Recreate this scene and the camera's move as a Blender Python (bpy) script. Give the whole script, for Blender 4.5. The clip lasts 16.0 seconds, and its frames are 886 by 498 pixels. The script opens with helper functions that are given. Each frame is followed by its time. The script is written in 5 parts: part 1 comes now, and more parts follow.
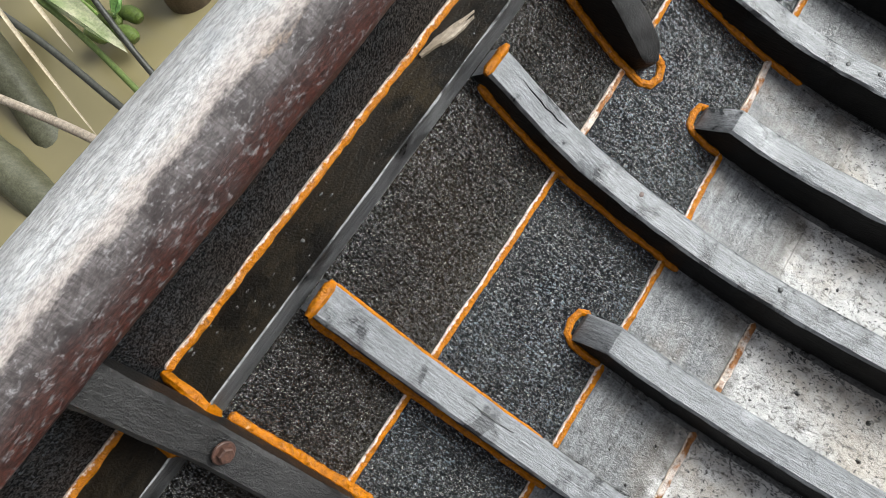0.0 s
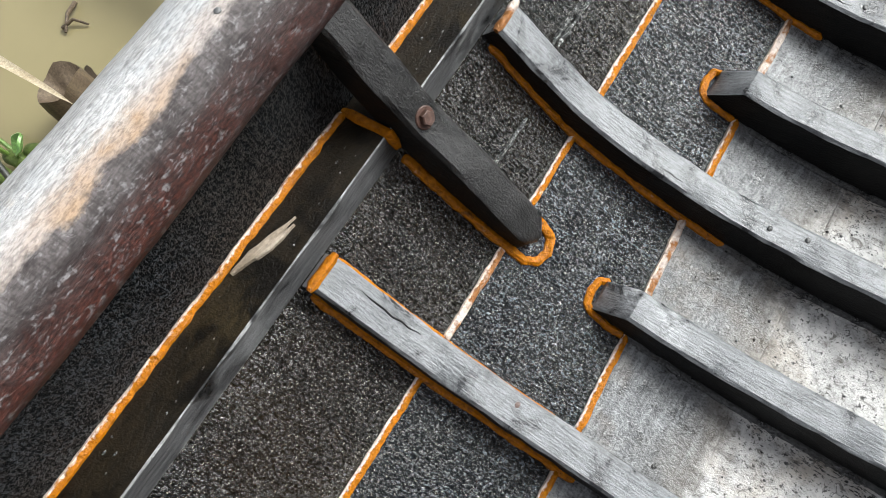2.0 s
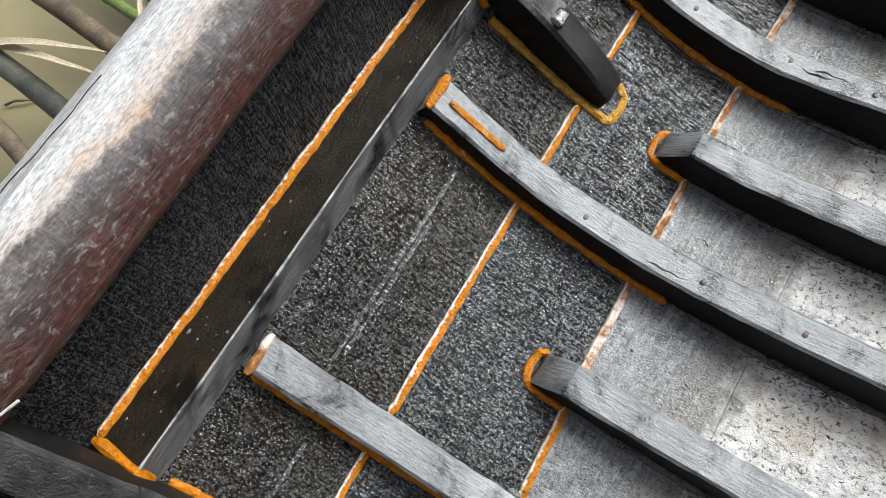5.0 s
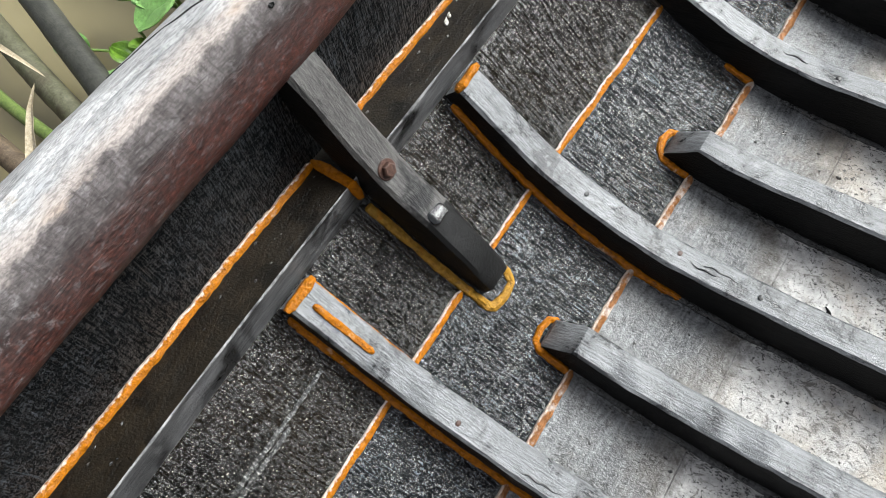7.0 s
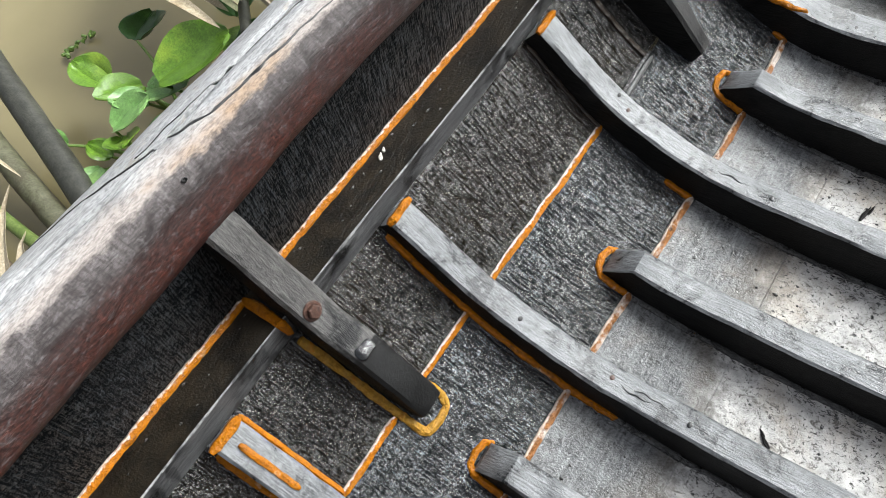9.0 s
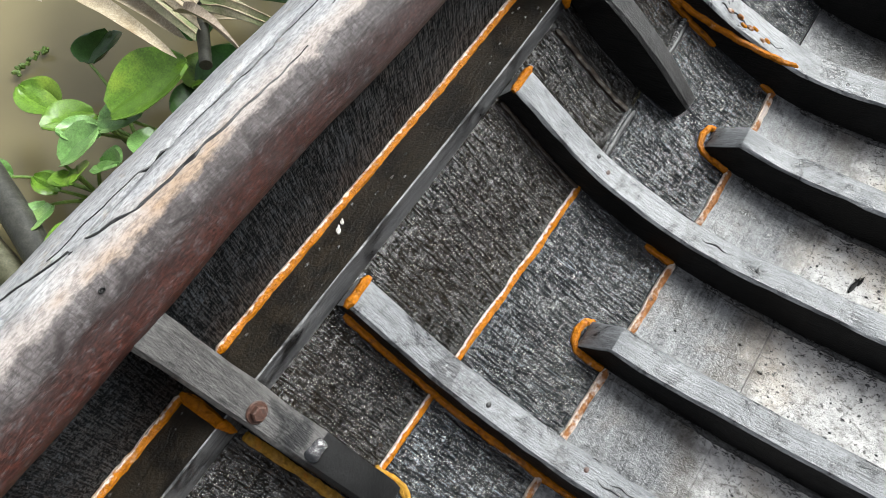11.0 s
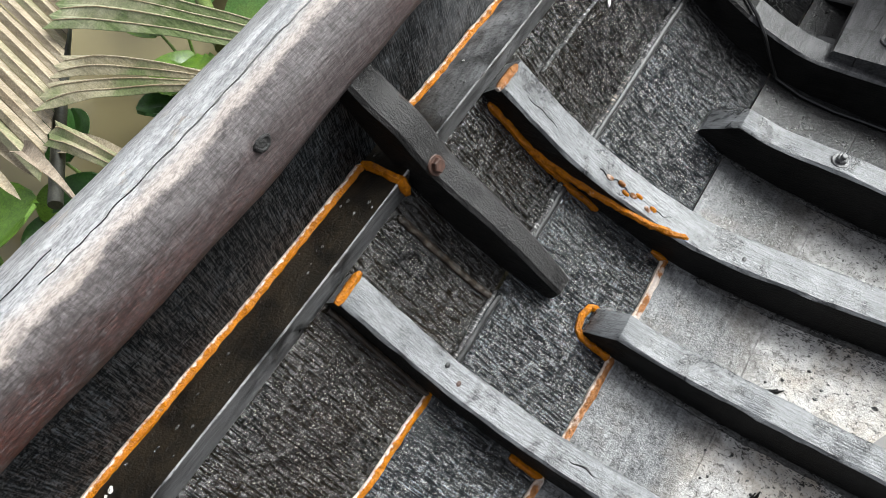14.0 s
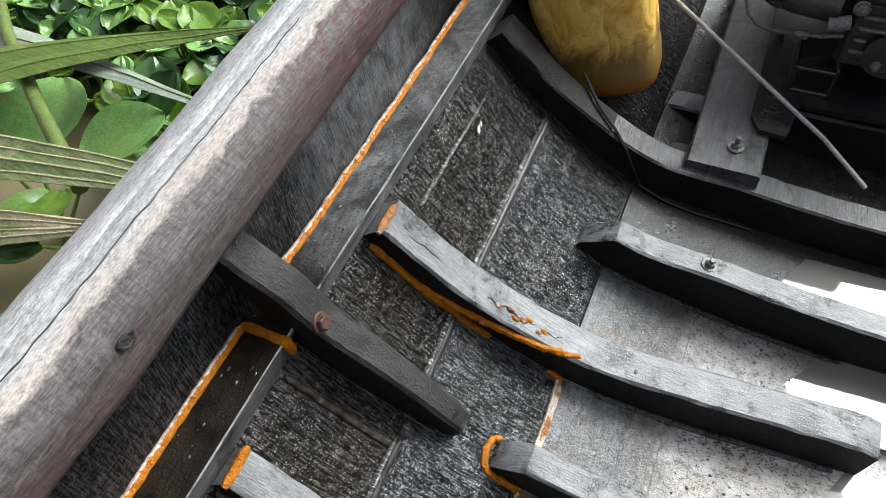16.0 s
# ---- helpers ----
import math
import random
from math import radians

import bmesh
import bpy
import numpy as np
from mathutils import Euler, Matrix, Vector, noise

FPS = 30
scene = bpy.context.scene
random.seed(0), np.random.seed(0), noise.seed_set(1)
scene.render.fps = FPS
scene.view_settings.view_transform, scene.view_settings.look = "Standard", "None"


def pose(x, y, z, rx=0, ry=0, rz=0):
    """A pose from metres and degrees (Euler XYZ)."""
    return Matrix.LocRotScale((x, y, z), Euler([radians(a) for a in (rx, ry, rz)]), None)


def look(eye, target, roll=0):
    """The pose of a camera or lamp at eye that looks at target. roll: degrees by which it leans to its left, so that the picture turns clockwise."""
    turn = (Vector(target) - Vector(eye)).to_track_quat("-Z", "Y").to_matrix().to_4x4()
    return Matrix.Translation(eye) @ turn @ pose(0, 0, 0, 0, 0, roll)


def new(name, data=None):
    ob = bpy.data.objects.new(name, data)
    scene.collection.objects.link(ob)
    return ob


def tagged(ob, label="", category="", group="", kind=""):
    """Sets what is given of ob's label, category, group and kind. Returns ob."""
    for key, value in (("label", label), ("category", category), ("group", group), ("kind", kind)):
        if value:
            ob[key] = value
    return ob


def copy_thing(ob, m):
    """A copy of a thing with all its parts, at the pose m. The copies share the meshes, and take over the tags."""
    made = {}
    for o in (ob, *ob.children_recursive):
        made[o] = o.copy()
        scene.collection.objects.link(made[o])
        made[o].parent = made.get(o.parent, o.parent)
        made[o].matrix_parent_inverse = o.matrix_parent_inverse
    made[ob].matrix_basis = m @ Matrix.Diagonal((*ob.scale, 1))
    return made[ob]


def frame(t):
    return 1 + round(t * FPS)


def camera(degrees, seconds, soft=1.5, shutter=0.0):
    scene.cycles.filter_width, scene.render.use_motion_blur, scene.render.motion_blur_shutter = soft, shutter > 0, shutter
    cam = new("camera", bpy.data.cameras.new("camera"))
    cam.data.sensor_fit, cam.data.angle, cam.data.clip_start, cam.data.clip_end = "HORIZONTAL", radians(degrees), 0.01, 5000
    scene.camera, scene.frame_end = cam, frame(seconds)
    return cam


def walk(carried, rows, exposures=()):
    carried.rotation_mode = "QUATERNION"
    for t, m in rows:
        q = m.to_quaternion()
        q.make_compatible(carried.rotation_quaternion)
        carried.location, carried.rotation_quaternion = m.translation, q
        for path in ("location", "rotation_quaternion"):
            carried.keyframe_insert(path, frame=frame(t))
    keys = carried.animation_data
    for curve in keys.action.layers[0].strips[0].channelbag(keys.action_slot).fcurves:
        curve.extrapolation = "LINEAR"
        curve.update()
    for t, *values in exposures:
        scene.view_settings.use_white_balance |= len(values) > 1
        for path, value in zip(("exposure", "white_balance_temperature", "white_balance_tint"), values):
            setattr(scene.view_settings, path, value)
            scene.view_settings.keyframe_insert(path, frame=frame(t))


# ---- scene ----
cam = camera(64.3, 16.0, 0.8)
PATH = [
    (0, (0.335, -0.008, 0.972), (-0.298, 0.436, -0.872), -22.1),
    (0.5, (0.34, 0.135, 0.935), (-0.317, 0.582, -0.901), -23.8),
    (1, (0.364, 0.207, 0.915), (-0.312, 0.636, -0.918), -25.8),
    (1.5, (0.366, 0.222, 0.929), (-0.343, 0.655, -0.891), -26.9),
    (2, (0.378, 0.335, 0.895), (-0.382, 0.796, -0.897), -27.3),
    (2.5, (0.38, 0.428, 0.884), (-0.425, 0.902, -0.884), -28.5),
    (3, (0.421, 0.484, 0.859), (-0.416, 0.967, -0.893), -29.6),
    (3.5, (0.405, 0.544, 0.902), (-0.426, 1.042, -0.847), -29.4),
    (4, (0.407, 0.597, 0.91), (-0.432, 1.105, -0.833), -29.4),
    (4.5, (0.395, 0.712, 0.898), (-0.41, 1.227, -0.858), -28.0),
    (5, (0.421, 0.811, 0.887), (-0.413, 1.316, -0.859), -28.8),
    (7.5, (0.396, 1.074, 0.92), (-0.363, 1.757, -0.8), -16.9),
    (8, (0.411, 1.097, 0.926), (-0.36, 1.789, -0.785), -17.2),
    (8.5, (0.441, 1.149, 0.943), (-0.352, 1.853, -0.753), -17.7),
    (9, (0.445, 1.19, 0.979), (-0.388, 1.912, -0.69), -18.1),
    (11.5, (0.375, 1.394, 0.956), (-0.395, 2.14, -0.733), -14.4),
    (12, (0.376, 1.503, 0.929), (-0.426, 2.169, -0.778), -18.7),
    (12.5, (0.377, 1.593, 0.924), (-0.423, 2.238, -0.792), -20.1),
    (13, (0.384, 1.657, 0.93), (-0.412, 2.309, -0.785), -20.0),
    (13.5, (0.39, 1.682, 0.935), (-0.394, 2.386, -0.765), -17.7),
    (14, (0.395, 1.696, 0.962), (-0.376, 2.47, -0.713), -14.3),
    (14.5, (0.378, 1.727, 0.962), (-0.415, 2.572, -0.668), -12.4),
    (15, (0.361, 1.744, 0.96), (-0.43, 2.659, -0.633), -10.8),
    (15.5, (0.385, 1.717, 1.002), (-0.335, 2.709, -0.578), -8.7),
    (16, (0.354, 1.78, 0.991), (-0.214, 2.856, -0.597), -5.8),
]
walk(cam, [(t, look(eye, target, roll)) for t, eye, target, roll in PATH], [(0.0, 0.75), (2.5, 0.90), (5.0, 0.88), (9.0, 0.94), (12.0, 0.92), (16.0, 0.97)])

# ---- light ----
world = bpy.data.worlds.new("overcast_sky")
scene.world = world
world.use_nodes = True
wn, wl = world.node_tree.nodes, world.node_tree.links
sky = wn.new("ShaderNodeTexSky")
sky.sky_type = "NISHITA"
sky.sun_disc = False
sky.sun_elevation, sky.sun_rotation = radians(41), radians(37.5)
sky.air_density, sky.dust_density, sky.ozone_density = 1.0, 5.0, 0.5
haze = wn.new("ShaderNodeHueSaturation")
haze.inputs["Saturation"].default_value = 0.2
wl.new(sky.outputs[0], haze.inputs["Color"])
# an overcast sky is brightest overhead
where, height = wn.new("ShaderNodeTexCoord"), wn.new("ShaderNodeSeparateXYZ")
wl.new(where.outputs["Generated"], height.inputs[0])
dome = wn.new("ShaderNodeValToRGB")
dome.color_ramp.elements[0].color, dome.color_ramp.elements[1].color = (0.42, 0.43, 0.44, 1), (1.0, 1.02, 1.06, 1)
dome.color_ramp.elements[0].position, dome.color_ramp.elements[1].position = 0.05, 0.95
wl.new(height.outputs["Z"], dome.inputs["Fac"])
shade = wn.new("ShaderNodeMix")
shade.data_type, shade.blend_type = "RGBA", "MULTIPLY"
shade.inputs[0].default_value = 1.0
wl.new(haze.outputs[0], shade.inputs[6])
wl.new(dome.outputs[0], shade.inputs[7])
wl.new(shade.outputs[2], wn["Background"].inputs["Color"])
wn["Background"].inputs["Strength"].default_value = 0.125

sun_data = bpy.data.lights.new("sun", "SUN")
sun_data.energy, sun_data.angle, sun_data.color = 2.7, radians(38), (0.94, 0.985, 0.965)
sun = new("sun", sun_data)
sun.matrix_basis = look((0.46 * 20, 0.60 * 20, 0.656 * 20), (0, 0, 0))


# ---- materials ----
def material(name, base, rough=0.5, spec=0.5, metal=0.0):
    """A principled material; returns it with its nodes, links and shader."""
    m = bpy.data.materials.new(name)
    m.use_nodes = True
    n, l = m.node_tree.nodes, m.node_tree.links
    b = n["Principled BSDF"]
    b.inputs["Base Color"].default_value = (*base, 1)
    b.inputs["Roughness"].default_value = rough
    b.inputs["Specular IOR Level"].default_value = spec
    b.inputs["Metallic"].default_value = metal
    return m, n, l, b


def coords(n, l, scale=(1, 1, 1), turn=(0, 0, 0)):
    tc, mp = n.new("ShaderNodeTexCoord"), n.new("ShaderNodeMapping")
    mp.inputs["Scale"].default_value = scale
    mp.inputs["Rotation"].default_value = turn
    l.new(tc.outputs["Object"], mp.inputs["Vector"])
    return mp.outputs["Vector"]


def noise_tex(n, l, vec, scale, detail=4.0, rough=0.6, distort=0.0):
    t = n.new("ShaderNodeTexNoise")
    t.inputs["Scale"].default_value, t.inputs["Detail"].default_value = scale, detail
    t.inputs["Roughness"].default_value, t.inputs["Distortion"].default_value = rough, distort
    l.new(vec, t.inputs["Vector"])
    return t.outputs["Fac"]


def ramp(n, l, fac, stops):
    """stops: (position, colour or grey)."""
    r = n.new("ShaderNodeValToRGB")
    while len(r.color_ramp.elements) < len(stops):
        r.color_ramp.elements.new(0.5)
    for e, (p, c) in zip(r.color_ramp.elements, stops):
        e.position = p
        e.color = (*c, 1) if isinstance(c, tuple) else (c, c, c, 1)
    l.new(fac, r.inputs["Fac"])
    return r.outputs["Color"]


def mix(n, l, fac, a, b, mode="MIX"):
    x = n.new("ShaderNodeMix")
    x.data_type, x.blend_type = "RGBA", mode
    for k, v in ((0, fac), (6, a), (7, b)):
        sock = x.inputs[k]
        if isinstance(v, (int, float)):
            sock.default_value = v if k == 0 else (v, v, v, 1)
        elif isinstance(v, tuple):
            sock.default_value = (*v, 1)
        else:
            l.new(v, sock)
    return x.outputs[2]


def bump(n, l, b, height, strength=0.3, dist=0.002, under=None):
    k = n.new("ShaderNodeBump")
    k.inputs["Strength"].default_value, k.inputs["Distance"].default_value = strength, dist
    l.new(height, k.inputs["Height"])
    if under is not None:
        l.new(under, k.inputs["Normal"])
    l.new(k.outputs["Normal"], b.inputs["Normal"])
    return k.outputs["Normal"]


def wood(name, dark, light, patch=None, patch_amount=0.5, rough=(0.4, 0.7), grain=(60, 3, 60), spec=0.5, relief=0.5, fine=220):
    """Timber or tarred timber: long grain, blotches at a larger scale, fine crackle and relief."""
    m, n, l, b = material(name, dark, spec=spec)
    g = noise_tex(n, l, coords(n, l, grain), 1.0, 6, 0.65, 0.4)
    v = coords(n, l)
    blot = noise_tex(n, l, v, 7, 5, 0.6)
    crackle = noise_tex(n, l, v, fine, 3, 0.7)
    col = mix(n, l, ramp(n, l, g, [(0.35, 0.0), (0.7, 1.0)]), dark, light)
    if patch:
        col = mix(n, l, ramp(n, l, blot, [(0.62 - 0.3 * patch_amount, 0.0), (0.75 - 0.2 * patch_amount, 1.0)]), col, patch)
    col = mix(n, l, ramp(n, l, crackle, [(0.3, 0.55), (0.65, 1.0)]), (0, 0, 0), col)
    l.new(col, b.inputs["Base Color"])
    r = n.new("ShaderNodeMapRange")
    r.inputs["To Min"].default_value, r.inputs["To Max"].default_value = rough
    l.new(blot, r.inputs["Value"])
    l.new(r.outputs[0], b.inputs["Roughness"])
    first = bump(n, l, b, g, relief * 0.6, 0.002)
    bump(n, l, b, crackle, relief, 0.0015, first)
    return m


def fac(n, l, f, lo, hi, a=0.0, c=1.0):
    r = n.new("ShaderNodeMapRange")
    for k, v in (("From Min", lo), ("From Max", hi), ("To Min", a), ("To Max", c)):
        r.inputs[k].default_value = v
    l.new(f, r.inputs["Value"])
    return r.outputs[0]


def step_up(n, l, f, amount, base):
    """amount * f + base."""
    k = n.new("ShaderNodeMath")
    k.operation = "MULTIPLY_ADD"
    l.new(f, k.inputs[0])
    k.inputs[1].default_value = amount
    l.new(base, k.inputs[2])
    return k.outputs[0]


def tarred(name, dark, light, rough, relief, grey=None, pits=0.0, worn=None, gloss=1.0, size=1.0, scoured=None):
    """Thick tar over sawn planks: a finely crinkled wet film, saw marks across the plank and grain along it, stains,
    grit; black towards the engine.
    """
    m, n, l, b = material(name, dark, spec=1.0)
    v = coords(n, l)
    crinkle = fac(n, l, noise_tex(n, l, coords(n, l, (0.8, 1.25, 0.8)), 310 / size, 1.6, 0.55, 0.9), 0.30, 0.70)
    saw = fac(n, l, noise_tex(n, l, coords(n, l, (45, 430, 45)), 1.0, 2, 0.6), 0.3, 0.7)
    long = fac(n, l, noise_tex(n, l, coords(n, l, (330, 26, 330)), 1.0, 2, 0.6), 0.3, 0.7)
    coarse = fac(n, l, noise_tex(n, l, v, 55, 3, 0.6, 0.3), 0.32, 0.68)
    blot = noise_tex(n, l, v, 6, 5, 0.6)
    mid = noise_tex(n, l, v, 38, 5, 0.7)
    wide = noise_tex(n, l, v, 3.4, 4, 0.6)
    streak = noise_tex(n, l, coords(n, l, (120, 22, 120)), 1.0, 6, 0.75)
    col = mix(n, l, fac(n, l, blot, 0.42, 0.66), dark, light)
    weave = mix(n, l, fac(n, l, mid, 0.40, 0.60, 0.05, 0.45), saw, long)
    sep = n.new("ShaderNodeSeparateXYZ")
    l.new(v, sep.inputs[0])
    # the film is thick and crinkled at the near end, thinner towards the far end, where the sawn wood shows through
    thin_film = n.new("ShaderNodeMath")
    thin_film.operation = "MULTIPLY_ADD"
    l.new(wide, thin_film.inputs[0])
    thin_film.inputs[1].default_value = 1.6
    l.new(sep.outputs["Y"], thin_film.inputs[2])
    ridge = mix(n, l, fac(n, l, thin_film.outputs[0], 1.1, 2.4, 0.15, 0.72), crinkle, weave)
    if grey:
        ridge = mix(n, l, 0.3, crinkle, long)
    if grey:
        col = mix(n, l, fac(n, l, mid, 0.38, 0.66), col, grey)
        col = mix(n, l, fac(n, l, streak, 0.50, 0.66, 0.0, 0.6), col, tuple(c * 1.7 for c in grey))
        col = mix(n, l, fac(n, l, blot, 0.56, 0.64, 0.0, 0.6), col, tuple(c * 0.5 for c in dark))
        rust = noise_tex(n, l, v, 5.5, 5, 0.65, 0.3)
        col = mix(n, l, fac(n, l, rust, 0.54, 0.70, 0.0, 0.6), col, (grey[0] * 0.9, grey[1] * 0.66, grey[2] * 0.45))
        col = mix(n, l, fac(n, l, ridge, 0.25, 0.50, 0.6, 1.0), (0, 0, 0), col)
    if scoured:
        strake = n.new("ShaderNodeAttribute")
        strake.attribute_name = "strake"
        ragged = step_up(n, l, mid, 0.45, step_up(n, l, blot, 0.9, strake.outputs["Fac"]))
        bare = fac(n, l, ragged, 3.58, 3.78)
        rough_wood = mix(n, l, fac(n, l, mid, 0.36, 0.62), tuple(0.5 * c for c in scoured), scoured)
        rough_wood = mix(n, l, fac(n, l, rust, 0.48, 0.62, 0.0, 0.6), rough_wood, (scoured[0] * 0.62, scoured[1] * 0.52, scoured[2] * 0.40))
        col = mix(n, l, fac(n, l, ragged, 3.30, 3.55, 0.0, 0.45), col, (0.115, 0.095, 0.072))
        col = mix(n, l, bare, col, rough_wood)
        spots = noise_tex(n, l, v, 190, 4, 0.75, 0.6)
        crust = noise_tex(n, l, coords(n, l, (1.0, 1.6, 1.0)), 48, 6, 0.75, 0.8)
        hole = mix(n, l, fac(n, l, spots, 0.565, 0.61), 0.0, bare)
        col = mix(n, l, hole, col, (0.020, 0.018, 0.015))
        col = mix(n, l, mix(n, l, fac(n, l, crust, 0.55, 0.63, 0.0, 0.85), 0.0, bare), col, (0.075, 0.066, 0.055))
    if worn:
        # paler ridges: chalky wear plus glints painted into the base colour
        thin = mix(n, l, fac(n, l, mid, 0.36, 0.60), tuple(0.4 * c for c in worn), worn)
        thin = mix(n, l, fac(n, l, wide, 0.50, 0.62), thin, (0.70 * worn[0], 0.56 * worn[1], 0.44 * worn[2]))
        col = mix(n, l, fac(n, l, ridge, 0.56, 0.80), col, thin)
        fleck = noise_tex(n, l, v, 420, 2, 0.6)
        col = mix(n, l, fac(n, l, fleck, 0.655, 0.69, 0.0, 0.8 if gloss > 0.5 else 0.15), col, (0.34, 0.32, 0.28))
        if gloss < 0.5:
            # the strake is bleached grey towards the engine
            col = mix(n, l, fac(n, l, step_up(n, l, blot, 0.7, sep.outputs["Y"]), 2.42, 2.75, 0.0, 0.8), col, mix(n, l, fac(n, l, mid, 0.38, 0.62), (0.035, 0.037, 0.040), (0.12, 0.122, 0.125)))
        scratch = noise_tex(n, l, coords(n, l, (9, 620, 9), (0, 0, 0.06)), 1.0, 1, 0.5)
        col = mix(n, l, fac(n, l, scratch, 0.70, 0.76, 0.0, 0.5), col, tuple(1.6 * c for c in worn))
    if pits:
        spots = noise_tex(n, l, v, 230, 4, 0.75, 0.5)
        col = mix(n, l, fac(n, l, spots, 0.60, 0.66, 0.0, pits), col, (0.012, 0.011, 0.01))
    wob = n.new("ShaderNodeMath")
    wob.operation = "MULTIPLY_ADD"
    l.new(blot, wob.inputs[0])
    wob.inputs[1].default_value = 0.25
    l.new(sep.outputs["Y"], wob.inputs[2])
    blackened = fac(n, l, wob.outputs[0], 2.64 if worn else 2.50, 2.80 if worn else 2.70)
    col = mix(n, l, blackened, col, (0.006, 0.006, 0.006))
    l.new(col, b.inputs["Base Color"])
    shine = n.new("ShaderNodeMath")
    shine.operation = "MULTIPLY"
    l.new(fac(n, l, wob.outputs[0], 2.66, 2.86, gloss, 0.22 if worn else 0.6), shine.inputs[0])
    # gloss is masked by ridge height, standing in for shade in the hollows
    l.new(fac(n, l, ridge, 0.41, 0.61, 0.07 if worn else 0.5, 1.0), shine.inputs[1])
    l.new(shine.outputs[0], b.inputs["Specular IOR Level"])
    l.new(fac(n, l, mid, 0.3, 0.7, *rough), b.inputs["Roughness"])
    first = bump(n, l, b, coarse, 0.6 * relief, 0.0030)
    if worn:
        # broader marks of the frame saw across the plank
        band = noise_tex(n, l, coords(n, l, (5, 150, 5), (0, 0, 0.03)), 1.0, 2, 0.5)
        first = bump(n, l, b, band, 0.5 * relief, 0.0020, first)
    bump(n, l, b, ridge, 1.0 * relief, 0.0017 * size, first)
    return m


def scarred(name, dark, light, stain, grain, rough=(0.35, 0.6), relief=0.8, stain_at=(0.52, 0.64), bare=None, spec=0.5, pitted=0.8, bleached=None):
    """Old squared timber: strong long grain, dark smears, scratches, pits."""
    m, n, l, b = material(name, dark, spec=spec)
    v = coords(n, l)
    g = noise_tex(n, l, coords(n, l, grain), 1.0, 7, 0.75, 0.6)
    fine = noise_tex(n, l, coords(n, l, tuple(3.2 * c for c in grain)), 1.0, 3, 0.6)
    blot = noise_tex(n, l, v, 17, 6, 0.7, 0.4)
    wide = noise_tex(n, l, v, 5, 4, 0.6)
    pit = noise_tex(n, l, v, 300, 3, 0.65)
    col = mix(n, l, fac(n, l, g, 0.32, 0.66), dark, light)
    col = mix(n, l, fac(n, l, wide, 0.35, 0.65, 0.0, 0.5), col, tuple(0.5 * (a + c) for a, c in zip(dark, light)))
    if bare:
        col = mix(n, l, fac(n, l, wide, 0.60, 0.70), col, bare)
    col = mix(n, l, fac(n, l, blot, *stain_at), col, stain)
    if bleached:
        sep = n.new("ShaderNodeSeparateXYZ")
        l.new(v, sep.inputs[0])
        far = fac(n, l, step_up(n, l, wide, 0.5, sep.outputs["Y"]), 2.34, 2.52)
        col = mix(n, l, far, col, mix(n, l, fac(n, l, blot, 0.40, 0.62), tuple(0.25 * c for c in bleached), bleached))
    col = mix(n, l, fac(n, l, fine, 0.36, 0.56, 0.6, 1.0), (0, 0, 0), col)
    col = mix(n, l, fac(n, l, pit, 0.54, 0.68, 0.0, pitted), col, tuple(0.4 * c for c in stain))
    l.new(col, b.inputs["Base Color"])
    l.new(fac(n, l, blot, 0.3, 0.7, rough[1], rough[0]), b.inputs["Roughness"])
    first = bump(n, l, b, g, 0.6 * relief, 0.003)
    second = bump(n, l, b, fine, 0.7 * relief, 0.0014, first)
    bump(n, l, b, pit, (0.3 + 0.6 * pitted) * relief, 0.0022, second)
    return m


def putty(name, base, bare, amount):
    """Shiny oil putty, hand-laid and lumpy, rubbed pale in places."""
    m, n, l, b = material(name, base, spec=0.3)
    v = coords(n, l)
    lump = noise_tex(n, l, v, 140, 4, 0.65)
    blot = noise_tex(n, l, v, 26, 5, 0.65)
    col = mix(n, l, fac(n, l, lump, 0.35, 0.65), tuple(0.55 * c for c in base), base)
    col = mix(n, l, fac(n, l, blot, 0.66 - 0.25 * amount, 0.74 - 0.2 * amount), col, bare)
    edge = n.new("ShaderNodeAttribute")
    edge.attribute_name = "edge"
    ragged = n.new("ShaderNodeMath")
    ragged.operation = "MULTIPLY_ADD"
    l.new(noise_tex(n, l, v, 120, 5, 0.75), ragged.inputs[0])
    ragged.inputs[1].default_value = 1.6
    l.new(edge.outputs["Fac"], ragged.inputs[2])
    col = mix(n, l, fac(n, l, ragged.outputs[0], 1.38, 1.62), col, (0.72, 0.60, 0.48))
    dirt = noise_tex(n, l, v, 75, 4, 0.7)
    col = mix(n, l, fac(n, l, dirt, 0.60, 0.70, 0.0, 0.7), col, (0.05, 0.025, 0.012))
    l.new(col, b.inputs["Base Color"])
    b.inputs["Roughness"].default_value = 0.2
    bump(n, l, b, lump, 1.0, 0.005)
    return m


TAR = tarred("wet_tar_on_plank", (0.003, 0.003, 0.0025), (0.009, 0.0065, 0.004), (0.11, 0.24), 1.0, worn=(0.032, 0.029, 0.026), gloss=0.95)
# the blue-grey ridge colour here stands in for sheen from the sky
TARGREY = tarred("sky_sheen_tar_on_plank", (0.004, 0.005, 0.006), (0.012, 0.013, 0.013), (0.11, 0.24), 1.0, worn=(0.060, 0.075, 0.090), gloss=1.15, size=1.1)
GREY = tarred("grey_worn_tar", (0.046, 0.048, 0.051), (0.090, 0.086, 0.079), (0.22, 0.44), 0.4, (0.160, 0.164, 0.168), 0.0, None, 0.65, scoured=(0.53, 0.517, 0.498))
TOPSIDE = tarred("dull_black_strake", (0.004, 0.0048, 0.0056), (0.009, 0.0097, 0.0105), (0.28, 0.44), 0.6, worn=(0.058, 0.067, 0.077), gloss=0.35)
